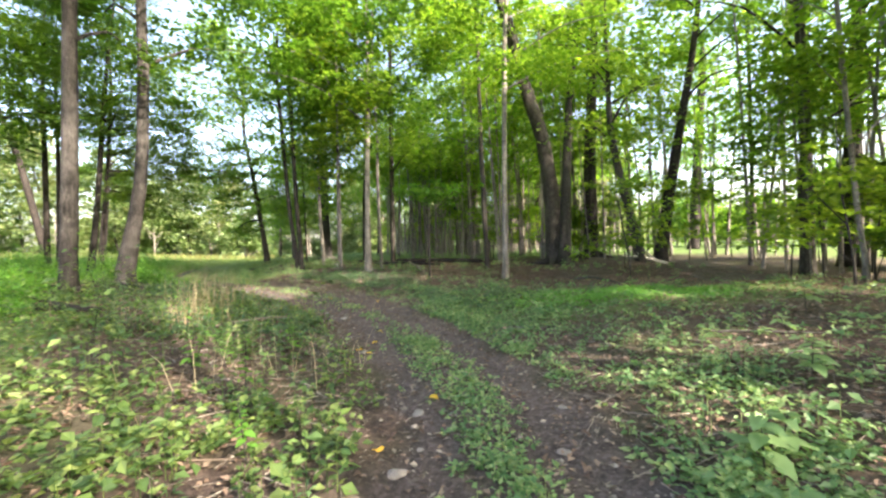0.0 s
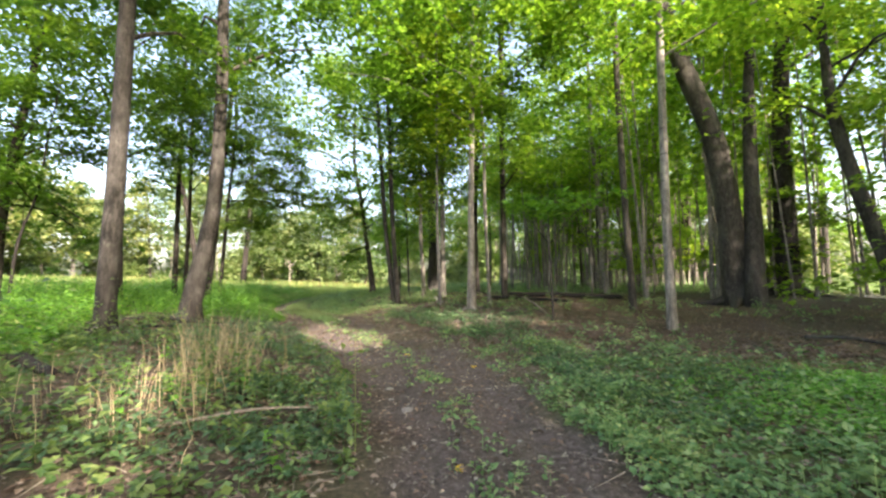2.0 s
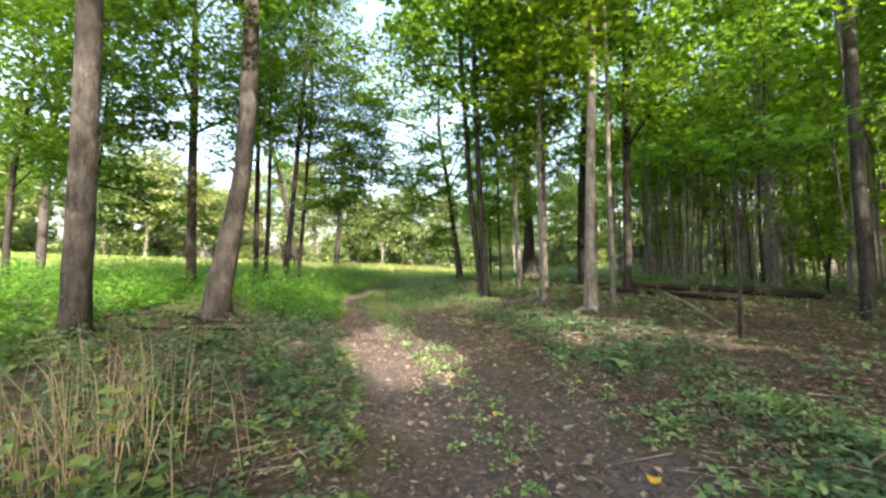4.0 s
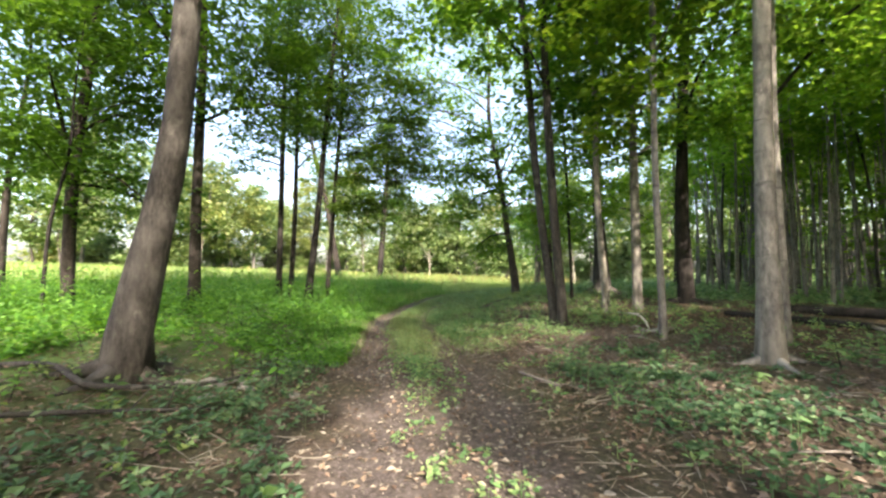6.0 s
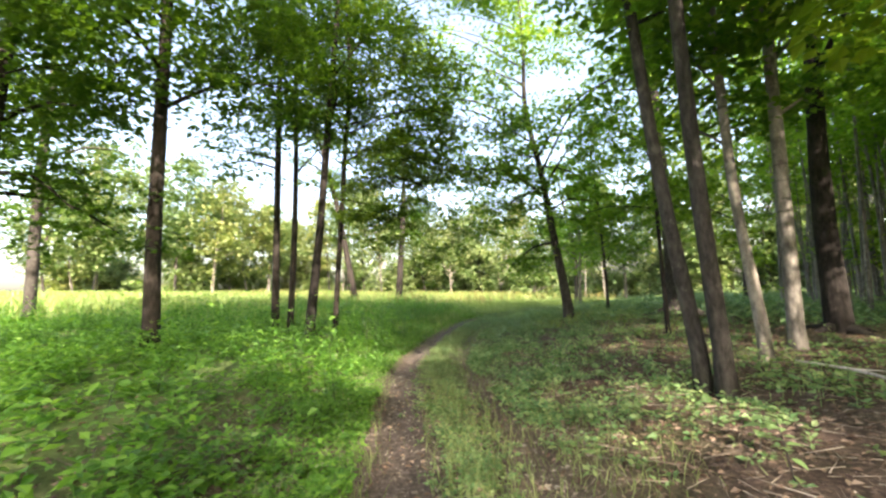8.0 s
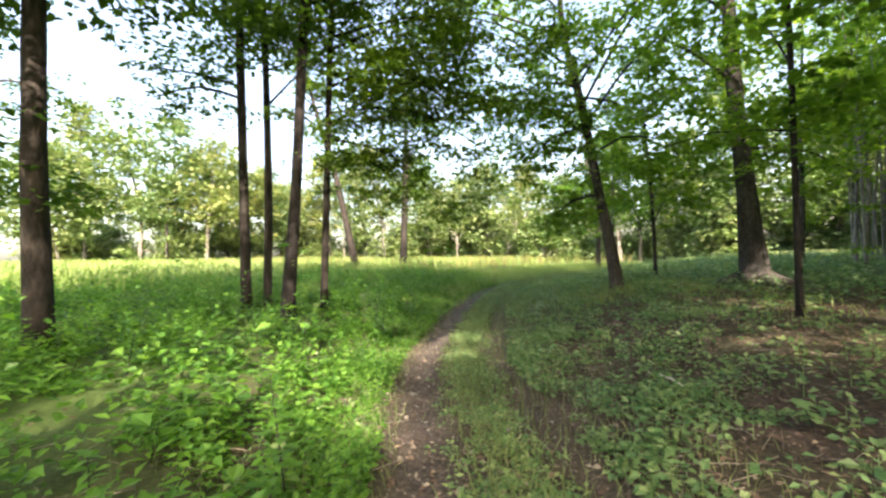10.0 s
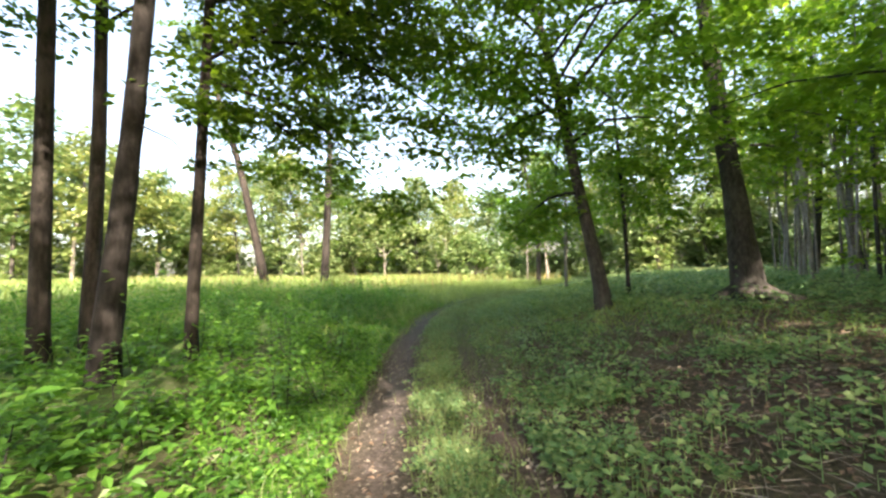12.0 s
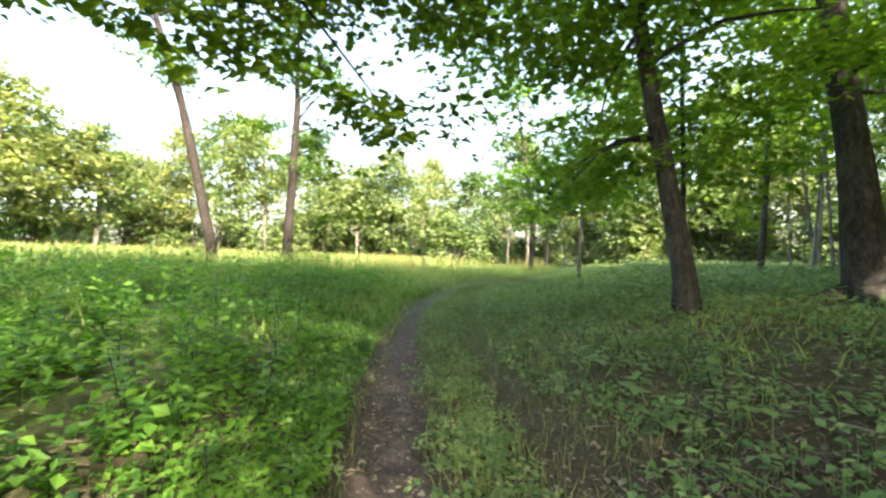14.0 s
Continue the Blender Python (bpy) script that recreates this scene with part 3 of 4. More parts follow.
tree([(-33.94, 33.45, 1.7, 0.323), (-33.16, 33.45, 8.33, 0.237), (-32.92, 33.44, 10.52, 0.194)], 16, 6, 2.8, n_sprays=127, leaf=0.2, per=44, leafmat=M_LEAF_SHADED, bark=M_BARK_DARK_SHADED, label='tree standing alone in the meadow', seed=123)
tree([(-13.02, 27.44, 0.81, 0.066), (-12.97, 27.24, 3.33, 0.058), (-12.99, 27.03, 5.36, 0.05)], 8, 2.4, 1.5, n_sprays=75, bark=M_BARK, label='thin sapling by the leaning tree', seed=124)
tree([(-20.42, 40.06, 0.72, 0.167), (-20.23, 39.91, 3.98, 0.148)], 12, 3, 2.2, n_sprays=90, leaf=0.2, per=36, bark=M_BARK, label='young tree out in the meadow', seed=125)
tree([(-16.03, 31.31, 1.16, 0.066), (-15.86, 31.24, 3.42, 0.055)], 8, 2.6, 1.4, n_sprays=67, leaf=0.16, bark=M_BARK_PALE, label='young pale tree out in the meadow', seed=126)
tree([(0.49, 16.45, 0.77, 0.10859999999999999), (0.36, 16.33, 5.35, 0.093), (0.3, 16.23, 10.11, 0.0768)], 16, 7.5, 3.2, n_sprays=112, bark=M_BARK, label='straight grey forest tree', seed=127)
tree([(7.0, 17.4, 0.87, 0.205), (6.27, 17.16, 3.67, 0.169), (5.82, 17.0, 5.66, 0.144), (5.69, 16.94, 6.92, 0.115)], 13, 5, 2.2, n_sprays=90, bark=M_BARK, label='slanting grey forest tree', seed=128)
tree([(8.1, 18.06, 1.04, 0.258), (8.7, 18.16, 4.28, 0.212), (9.26, 18.26, 7.06, 0.169)], 17, 6, 2.8, n_sprays=120, bark=M_BARK_DARK_SHADED, label='dark forest tree leaning outward', seed=129)
tree([(10.78, 13.8, -0.28, 0.203), (10.81, 13.81, 4.6, 0.163), (10.69, 13.81, 9.21, 0.124)], 17, 4.5, 3.8, n_sprays=120, bark=M_BARK, label='tall grey forest tree', seed=130)
tree([(14.13, 16.22, -0.54, 0.315), (14.38, 16.25, 5.08, 0.239), (14.77, 16.29, 10.44, 0.193)], 18, 5.5, 3, n_sprays=135, bark=M_BARK_DARK_SHADED, label='tall dark forest tree', seed=131)
tree([(9.22, 10.11, -0.56, 0.064), (9.01, 10.1, 2.36, 0.056), (8.67, 10.08, 7.05, 0.047)], 11, 3.5, 1.8, n_sprays=90, bark=M_BARK_PALE, label='thin crooked pale tree', seed=132)
tree([(12.57, 19.12, -0.76, 0.102), (12.66, 19.14, 4.65, 0.081), (12.65, 19.16, 12.38, 0.072)], 14, 4, 2, n_sprays=90, bark=M_BARK, label='thin straight grey forest tree', seed=133)
tree([(-4.13, 19.66, 1.01, 0.1312), (-4.06, 19.57, 6.6, 0.11040000000000001), (-3.96, 19.48, 12.89, 0.09040000000000001)], 15, 4.5, 3.2, n_sprays=200, bark=M_BARK, label='straight grey forest tree', seed=134)
tree([(-18.31, 9.83, 0.82, 0.151), (-18.05, 9.81, 4.44, 0.131), (-17.57, 10.01, 7.68, 0.103)], 13, 3.6, 2.6, n_sprays=247, bark=M_BARK_DARK_SHADED, leafmat=M_LEAF_SHADED, boughs=[(4.5, (-16.2, 11.0, 3.6), 18, 0.7), (4.0, (-18.2, 12.0, 3.4), 12, 0.6)], label='dark tree with low leafy boughs in the meadow', seed=135)
tree([(-15.89, 9.21, 0.66, 0.042), (-15.68, 9.25, 2.77, 0.035), (-15.33, 9.46, 4.21, 0.027)], 8, 3, 1.7, n_sprays=75, bark=M_BARK_DARK_SHADED, leafmat=M_LEAF_SHADED, label='thin crooked dark sapling', seed=136)
tree([(-27.2, 10.55, 1.76, 0.175), (-26.47, 10.59, 6.6, 0.145), (-25.92, 10.74, 9.43, 0.122)], 13, 4, 2.4, n_sprays=135, bark=M_BARK, leafmat=M_LEAF_SHADED, label='grey tree standing in the meadow', seed=137)
tree([(-21.28, 8.65, 0.9, 0.106), (-20.75, 8.69, 4.69, 0.084), (-20.19, 8.91, 6.95, 0.061)], 10, 3.4, 2, n_sprays=90, bark=M_BARK_DARK_SHADED, leafmat=M_LEAF_SHADED, label='thin slanting dark tree', seed=138)
tree([(5.97, 36.98, 1.36, 0.288), (5.74, 36.75, 10.67, 0.248)], 18, 5, 2.8, n_sprays=105, per=30, leaf=0.26, bark=M_BARK, label='tall forest tree deep in the wood', seed=139)
tree([(14.2, 38.05, 1.12, 0.228), (14.3, 37.94, 8.13, 0.21)], 18, 5, 2.8, n_sprays=105, per=30, leaf=0.26, bark=M_BARK, label='tall forest tree deep in the wood', seed=140)
tree([(19.87, 37.99, 0.66, 0.472), (20.63, 38.11, 10.56, 0.384), (21.25, 38.2, 18.17, 0.296)], 20, 6, 3.2, n_sprays=120, per=30, leaf=0.26, bark=M_BARK_DARK_SHADED, label='tall dark forest tree deep in the wood', seed=141)
tree([(-9.68, 38.95, 0.64, 0.133), (-9.52, 38.82, 3.73, 0.111)], 15, 4, 2.4, n_sprays=90, per=44, leaf=0.2, bark=M_BARK, label='grey tree at the meadow end of the wood', seed=142)
tree([(-6.48, 40.98, 0.66, 0.142), (-5.94, 40.82, 7.06, 0.122)], 16, 4, 2.6, n_sprays=97, per=44, leaf=0.2, bark=M_BARK, label='grey tree at the meadow end of the wood', seed=143)
tree([(-3.86, 16.1, 1.2, 0.07), (-3.87, 15.81, 3.99, 0.058), (-3.82, 15.67, 5.78, 0.052)], 15, 4.6, 3.2, n_sprays=200, bark=M_BARK_PALE, label='pale tree behind the smooth-barked one', seed=144)


# ---- woods beyond: trees filling the forest on one side, and the far edge of the meadow ----
def fill_forest():
    r = np.random.default_rng(21)
    taken = [(o.location.x, o.location.y) for o in bpy.data.objects if o.type == "EMPTY"]
    made = 0
    for _ in range(9000):
        if made >= 74:
            break
        y = r.uniform(-26, 42)
        x = forest_edge(y) + 1.5 + 14.5 * r.uniform(0, 1)
        if min((x - a) ** 2 + (y - b) ** 2 for a, b in taken) < r.uniform(1.6, 2.9) ** 2:
            continue
        if x < 9 and 7 < y < 19.5:
            continue
        taken.append((x, y))
        made += 1
        d = float(off_track(x, y)[0][0])
        near, mid = d < 15, d < 28
        tall = r.uniform(13, 19)
        rad = 0.045 + 0.11 * r.uniform(0, 1) ** 2.5
        sl = r.normal(scale=0.03, size=4)
        g = ground_at(x, y)
        pts = [(x, y, g, rad * 1.3), (x + sl[0] * 4, y + sl[1] * 4, g + 4, rad), (x + (sl[0] + sl[2]) * 8, y + (sl[1] + sl[3]) * 8, g + 8, rad * 0.8)]
        deep = x - forest_edge(y) > 8
        low = 8.0 if deep else 5.0
        tree(pts, tall, r.uniform(low, low + 2.4), r.uniform(2.4, 3.6), (42 if deep else 66) if y < 20 else 54, 40 if near else (24 if mid else 18),
             0.155 if near else (0.28 if mid else 0.42), bark=(M_BARK, M_BARK_PALE, M_BARK_PALE)[int(r.integers(0, 3))], limbs=4 if near else 2,
             label="slim forest tree with a straight grey trunk and green crown", spray=0.85 if mid else 1.1, sides=8, seed=int(1000 + made))


def fill_saplings():
    r = np.random.default_rng(33)
    for i in range(52):
        y = r.uniform(4, 44)
        x = forest_edge(y) + 1.5 + 15 * r.uniform(0, 1) ** 1.1
        g = ground_at(x, y)
        t = r.uniform(2.6, 6.0)
        sl = r.normal(scale=0.05, size=2)
        tree([(x, y, g, 0.022), (x + sl[0] * t, y + sl[1] * t, g + t * 0.6, 0.015)], t, t * 0.25, r.uniform(0.9, 1.6), 24, 30, 0.13 + 0.008 * max(0.0, x - forest_edge(y)), limbs=2, spray=0.6, sides=6,
             seed=3000 + i, name="sapling", group="saplings under the trees", label="thin maple sapling with layered sprays of leaves")


def fill_treeline():
    r = np.random.default_rng(44)
    for i in range(84):
        a = radians(-40 + 138 * (i + r.uniform(-0.5, 0.5)) / 84)
        d = r.uniform(48, 78) if a > radians(8) else r.uniform(44, 66)
        x, y = -13 - math.sin(a) * d, 18 + math.cos(a) * d
        g = ground_at(x, y)
        tall = r.uniform(12, 20) if i % 3 else r.uniform(4.0, 7.5)
        rad = r.uniform(0.12, 0.28)
        pts = [(x, y, g, rad), (x + r.normal(scale=0.3), y + r.normal(scale=0.3), g + tall * 0.35, rad * 0.8), (x + r.normal(scale=0.6), y + r.normal(scale=0.6), g + tall * 0.6, rad * 0.5)]
        tree(pts, tall, tall * (r.uniform(0.16, 0.3) if tall > 8 else 0.02), r.uniform(3.0, 4.6), 132, 23, 0.54, bark=M_BARK_PALE if r.uniform() < 0.7 else M_BARK, leafmat=M_LEAF_HAZED, limbs=4,
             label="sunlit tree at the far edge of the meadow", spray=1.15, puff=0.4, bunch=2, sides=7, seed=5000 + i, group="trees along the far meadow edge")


def fill_far_side():
    """The next wood across the clearing behind the trees."""
    r = np.random.default_rng(46)
    for i in range(34):
        y = -20 + 100 * (i + r.uniform(-0.4, 0.4)) / 34
        x = forest_edge(y) + r.uniform(44, 60)
        g, tall, rad = ground_at(x, y), r.uniform(5, 9), r.uniform(0.1, 0.2)
        tree([(x, y, g, rad), (x + r.normal(scale=0.3), y + r.normal(scale=0.3), g + tall * 0.4, rad * 0.8)], tall, tall * r.uniform(0.06, 0.2), r.uniform(2.6, 4.0), 66, 24, 0.5, bark=M_BARK, limbs=2,
             label="backlit tree beyond the clearing behind the wood", spray=1.4, puff=0.4, sides=6, seed=7000 + i, group="trees beyond the clearing")


def fill_poles():
    """Thin young trees too many to count: one mesh, bark and leaf materials."""
    r = np.random.default_rng(35)
    V, T, n = [], [], 0
    lv, lf = [], []
    for i in range(330):
        y = r.uniform(4, 40) if i % 5 else r.uniform(25, 44)
        x = forest_edge(y) + 2.0 + (16 if i % 5 else 10) * r.uniform(0, 1)
        if x < 9 and y < 19:
            continue
        g = ground_at(x, y)
        t, rad = r.uniform(8, 14), r.uniform(0.025, 0.07)
        sl = r.normal(scale=0.05, size=2)
        v, f = tube([(x, y, g - 0.1, rad * 1.3), (x + sl[0] * 4, y + sl[1] * 4, g + 4, rad * 0.8), (x + sl[0] * t, y + sl[1] * t, g + t, rad * 0.2)], 5, 0.05, 2.0, i)
        V.append(v)
        T += [tuple(k + n for k in q) for q in f]
        n += len(v)
        c = np.stack((x + sl[0] * 6 + r.normal(scale=0.9, size=10), y + sl[1] * 6 + r.normal(scale=0.9, size=10), g + r.uniform(5.2, t, 10)), 1)
        w = r.uniform(0.5, 0.9, 10)
        free = clear_of_gaps(c, w)
        a, k = sprays(c[free], w[free], 20, 0.24, r)
        lv.append(a)
        lf.append(k)
    m = n
    for a, k in zip(lv, lf):
        T += [tuple(q) for q in (k + m).tolist()]
        m += len(a)
    ob = link("young_trees", np.vstack(V + lv), T, M_BARK_PALE, smooth_faces=False)
    ob.data.materials.append(M_LEAF)
    first_leaf = len(T) - sum(len(k) for k in lf)
    ob.data.polygons.foreach_set("material_index", (np.arange(len(T)) >= first_leaf).astype(np.int32))
    tagged(ob, "many thin straight young trees filling the wood", "trees", kind="stuff")


def dead_tree(x, y, tall, seed):
    r = np.random.default_rng(seed)
    g = ground_at(x, y)
    e = tagged(new("dead_tree"), "bare pale dead tree at the meadow edge", "tree", "bare trees at the meadow edge")
    e.location = (x, y, g)
    s = r.normal(scale=0.06, size=2)
    link("trunk", *tube([(0, 0, -0.1, 0.11), (s[0] * tall * 0.5, s[1] * tall * 0.5, tall * 0.5, 0.08), (s[0] * tall, s[1] * tall, tall, 0.03)], 7, 0.06, 0.6, seed), M_BARK_PALE, e)
    for k in range(5):
        h = tall * r.uniform(0.35, 0.85)
        a, l = r.uniform(0, 6.28), tall * r.uniform(0.18, 0.32)
        link("limb", *tube([(s[0] * h, s[1] * h, h, 0.06), (s[0] * h + math.cos(a) * l * 0.5, s[1] * h + math.sin(a) * l * 0.5, h + l * 0.35, 0.04), (s[0] * h + math.cos(a) * l, s[1] * h + math.sin(a) * l, h + l * 0.9, 0.012)], 5, 0.04, 0.5, seed + k), M_BARK_PALE, e)


def fill_dead():
    r = np.random.default_rng(48)
    for i, a in enumerate((18, 21, 29, 33, 34.5, 43, 52, 55, 61)):
        d = r.uniform(44, 60)
        dead_tree(-13 - math.sin(radians(a)) * d, 18 + math.cos(radians(a)) * d, r.uniform(4, 8.5), 600 + i)


# out-of-view trees, added so that their crowns shade the start of the track
tree([(9.2, -0.6, ground_at(9.2, -0.6), 0.2), (9.1, -0.7, 4.0, 0.16), (9.0, -0.6, 8.0, 0.12)], 16, 2.8, 3.4, 210, limbs=6, label="unseen leafy tree added to shade the track", seed=990)
for _x, _y, _k in ((6.0, 4.4, 991), (6.6, 1.4, 992), (9.0, 4.2, 993), (5.4, -1.6, 994), (10.2, 1.2, 995), (8.0, -3.2, 996), (12.8, 4.6, 997)):
    tree([(_x, _y, ground_at(_x, _y), 0.15), (_x + 0.1, _y - 0.1, 4.0, 0.125), (_x, _y, 8.0, 0.09)], 13 + _k % 5, 5.2, 4.0, 250, limbs=6, label="unseen leafy tree added to shade the track", seed=_k)
fill_forest()
fill_poles()
fill_saplings()
fill_treeline()
fill_far_side()
fill_dead()


# ---- ground cover ----
def scatter(n, x0, x1, y0, y1, keep, r):
    x, y = r.uniform(x0, x1, n), r.uniform(y0, y1, n)
    side, _ = off_track(x, y)
    k = r.uniform(0, 1, n) < keep(x, y, side)
    return x[k], y[k], side[k]


def along(n, y0, y1, sides, r):
    """Points beside the track between two places on it, at the given signed distances."""
    i = np.flatnonzero((LINE[:, 1] > y0) & (LINE[:, 1] < y1))
    k = r.choice(i[:-1], n)
    t = r.uniform(0, 1, n)
    p = LINE[k, :2] * (1 - t)[:, None] + LINE[k + 1, :2] * t[:, None]
    s = sides(n)
    return p[:, 0] + LINE_DIR[k, 1] * s, p[:, 1] - LINE_DIR[k, 0] * s, s


def stuff(name, v, f, mat, label, category):
    return tagged(link(name, v, f, mat, smooth_faces=False), label, category, kind="stuff")


def clump(x, y, r):
    return 0.5 + 0.5 * np.sin(x * 1.3 + np.sin(y * 1.1) * 2) * np.sin(y * 1.7 + np.sin(x * 0.7) * 2)


def build_litter():
    r = np.random.default_rng(51)
    def keep(x, y, s):
        woods = smooth(0.7, 1.6, s) * smooth(14, 6, s) * (0.35 + 0.65 * clump(x, y, r))
        left = smooth(-0.8, -1.5, s) * smooth(-6, -3, s) * 0.7 * smooth(13, 8, y)
        return np.clip(np.maximum(np.maximum(woods, left), 0.22 * smooth(20, 12, y) * smooth(1.5, 0.9, np.abs(s))), 0, 1) * smooth(30, 22, y)
    x, y, s = scatter(250000, -14, 10, -1, 26, keep, r)
    n = len(x)
    pos = np.stack((x, y, height(x, y) + r.uniform(0.004, 0.03, n)), 1)
    a = r.uniform(0, 2 * math.pi, n)
    axis = np.stack((np.cos(a), np.sin(a), r.normal(0.05, 0.25, n)), 1)
    nor = unit(np.stack((r.normal(scale=0.3, size=n), r.normal(scale=0.3, size=n), np.ones(n)), 1))
    ln = r.uniform(0.028, 0.075, n)
    stuff("leaf_litter", *leaves(pos, axis, nor, ln, ln * 0.6, 0.3), M_LITTER, "brown and tan fallen leaves over the forest floor", "leaf litter")


def herbs(name, label, keep, n, box, tall, leaf, mat, r, pairs=6, spread=0.5):
    x, y, s = scatter(n, *box, keep, r) if len(box) == 4 else box
    m = len(x)
    z = height(x, y)
    h = (tall[0] + (tall[1] - tall[0]) * r.uniform(0, 1, m) ** 1.5) * (0.18 + 1.45 * clump(x * 1.9 + 3, y * 1.9, r) ** 1.5)
    k = pairs * 2
    X, Y, Z, H = np.repeat(x, k), np.repeat(y, k), np.repeat(z, k), np.repeat(h, k)
    t = np.tile(np.repeat((np.arange(pairs) + 1) / pairs, 2), m) * r.uniform(0.8, 1.05, m * k)
    a = np.repeat(r.uniform(0, 6.28, m), k) + np.tile(np.repeat(np.arange(pairs) * 1.57, 2) + np.tile((0, math.pi), pairs), m) + r.normal(scale=0.3, size=m * k)
    lean = np.repeat(r.normal(scale=0.22, size=(m, 2)), k, axis=0) * (t * H)[:, None]
    off = spread * leaf * r.uniform(0.2, 0.8, m * k)
    pos = np.stack((X + lean[:, 0] + np.cos(a) * off, Y + lean[:, 1] + np.sin(a) * off, Z + H * t), 1)
    axis = np.stack((np.cos(a), np.sin(a), r.normal(0.05, 0.35, m * k)), 1)
    nor = unit(np.stack((r.normal(scale=0.45, size=m * k), r.normal(scale=0.45, size=m * k), np.ones(m * k)), 1))
    ln = leaf * r.uniform(0.6, 1.3, m * k) * (1.1 - 0.35 * t)
    v1, f1 = leaves(pos, axis, nor, ln, ln * r.uniform(0.45, 0.75, m * k))
    b = np.stack((x, y, z), 1)
    tip = b + np.stack((0 * h, 0 * h, h), 1)
    w = 0.004
    v2 = np.stack((b + (w, 0, 0), b - (w, 0, 0), tip), 1).reshape(-1, 3)
    f2 = np.arange(m * 3).reshape(-1, 3)
    stuff(name, np.vstack((v1, v2)), np.vstack((f1, f2 + len(v1))), mat, label, "undergrowth")


def build_herbs():
    r = np.random.default_rng(61)
    herbs("undergrowth", "bright green leafy undergrowth beside the track", lambda x, y, s: smooth(-1.2, -2.4, s) * smooth(-22, -7, s) * np.where(s < -4.6, smooth(2, 5, y), smooth(9.5, 11.5, y)) * (0.04 + 0.96 * clump(x * 1.5, y * 1.5, r) ** 1.8),
          40000, (-28, -5, 2, 29), (0.25, 1.0), 0.11, M_HERB, r, 8)
    herbs("low_weeds", "low weeds along the edges of the track", lambda x, y, s: np.maximum(smooth(-0.75, -1.1, s) * smooth(-2.6, -1.6, s), smooth(0.8, 1.2, s) * smooth(3.4, 1.8, s)) * (0.15 + 0.6 * clump(x * 1.7, y * 1.7, r)),
          15000, (-20, 5, -1, 30), (0.05, 0.22), 0.07, M_SEEDLING, r, 4)
    herbs("seedlings", "blue-green seedlings on the forest floor", lambda x, y, s: smooth(1.6, 2.6, s) * smooth(16, 6, s) * np.maximum((0.15 + 0.4 * smooth(12, 5, y)) * (0.1 + 0.9 * clump(x * 1.2, y * 1.2, r) ** 2), smooth(13, 17, y) * (0.04 + 0.7 * clump(x * 1.3, y * 1.3, r) ** 2.6)),
          30000, (-16, 16, -1, 32), (0.08, 0.32), 0.1, M_SEEDLING, r, 4)
    herbs("brambles", "tangled brambles and weeds on the bank", lambda x, y, s: smooth(-0.75, -1.15, s) * smooth(-9, -5, s) * smooth(10.8, 5.5, y) * np.where(y < 3.4, 0.2 + 0.8 * clump(x * 1.2, y * 1.2, r), 0.05 + 0.45 * clump(x * 1.2, y * 1.2, r) ** 2.2),
          10000, (-12, 1, -1.5, 11), (0.12, 0.85), 0.085, M_BRAMBLE, r, 8)
    def thin(p, c):
        x, y, s = p
        k = r.uniform(0, 1, len(x)) < c(x, y, s)
        return x[k], y[k], s[k]
    strip = thin(along(11000, -0.5, 27, lambda n: r.normal(0.05, 0.17, n), r), lambda x, y, s: (0.2 + 0.8 * clump(x * 2.1, y * 2.1, r)) * (1 - 0.85 * smooth(5, 6, y) * smooth(12.5, 11.5, y)))
    herbs("strip_weeds", "small weeds growing between the two ruts", None, 0, strip, (0.03, 0.14), 0.06, M_SEEDLING, r, 3)
    right = thin(along(8000, -0.5, 9, lambda n: 0.95 + np.abs(r.normal(0, 1.6, n)), r), lambda x, y, s: 0.06 + 0.94 * clump(x * 1.6, y * 1.6, r) ** 2.2)
    herbs("bank_weeds", "mixed green weeds among litter beside the ruts", None, 0, right, (0.04, 0.2), 0.07, M_SEEDLING, r, 3)
    late = thin(along(13000, 13, 30, lambda n: 0.75 + np.abs(r.normal(0, 1.8, n)), r), lambda x, y, s: 0.05 + 0.95 * clump(x * 1.4, y * 1.4, r) ** 2.4)
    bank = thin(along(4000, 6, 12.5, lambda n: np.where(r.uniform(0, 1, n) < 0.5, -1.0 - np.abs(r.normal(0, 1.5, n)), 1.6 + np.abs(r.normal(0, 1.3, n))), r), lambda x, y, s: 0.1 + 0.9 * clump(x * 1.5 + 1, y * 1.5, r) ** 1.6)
    herbs("bank_seedlings", "blue-green seedlings on the bank, coloured as shaded by the trees", None, 0, bank, (0.05, 0.3), 0.08, M_SEEDLING_SHADED, r, 4)
    herbs("track_weeds", "blue-green weeds spreading beside the track", None, 0, late, (0.05, 0.28), 0.085, M_SEEDLING, r, 3)
    near = thin(along(8000, 12, 28, lambda n: -0.95 - np.abs(r.normal(0, 0.6, n)), r), lambda x, y, s: 0.4 + 0.6 * clump(x * 1.4, y * 1.4, r))
    herbs("edge_weeds", "low bright weeds at the edge of the rut", None, 0, near, (0.04, 0.24), 0.075, M_HERB, r, 3)
    herbs("wood_floor_plants", "green plants covering the floor of the far wood", lambda x, y, s: smooth(1.5, 3, s) * smooth(22, 27, y) * (0.3 + 0.7 * clump(x, y, r)),
          11000, (-16, 10, 22, 50), (0.15, 0.5), 0.17, M_SEEDLING, r, 3)
    herbs("ground_ivy", "patch of low bright green ground cover", lambda x, y, s: smooth(0.0, -0.5, np.hypot((x - 2.6) / 3.6, (y - 8.0) / 1.9) - 0.8) * (s > 1.2),
          30000, (-2, 8, 4, 12), (0.03, 0.12), 0.055, M_IVY, r, 3)


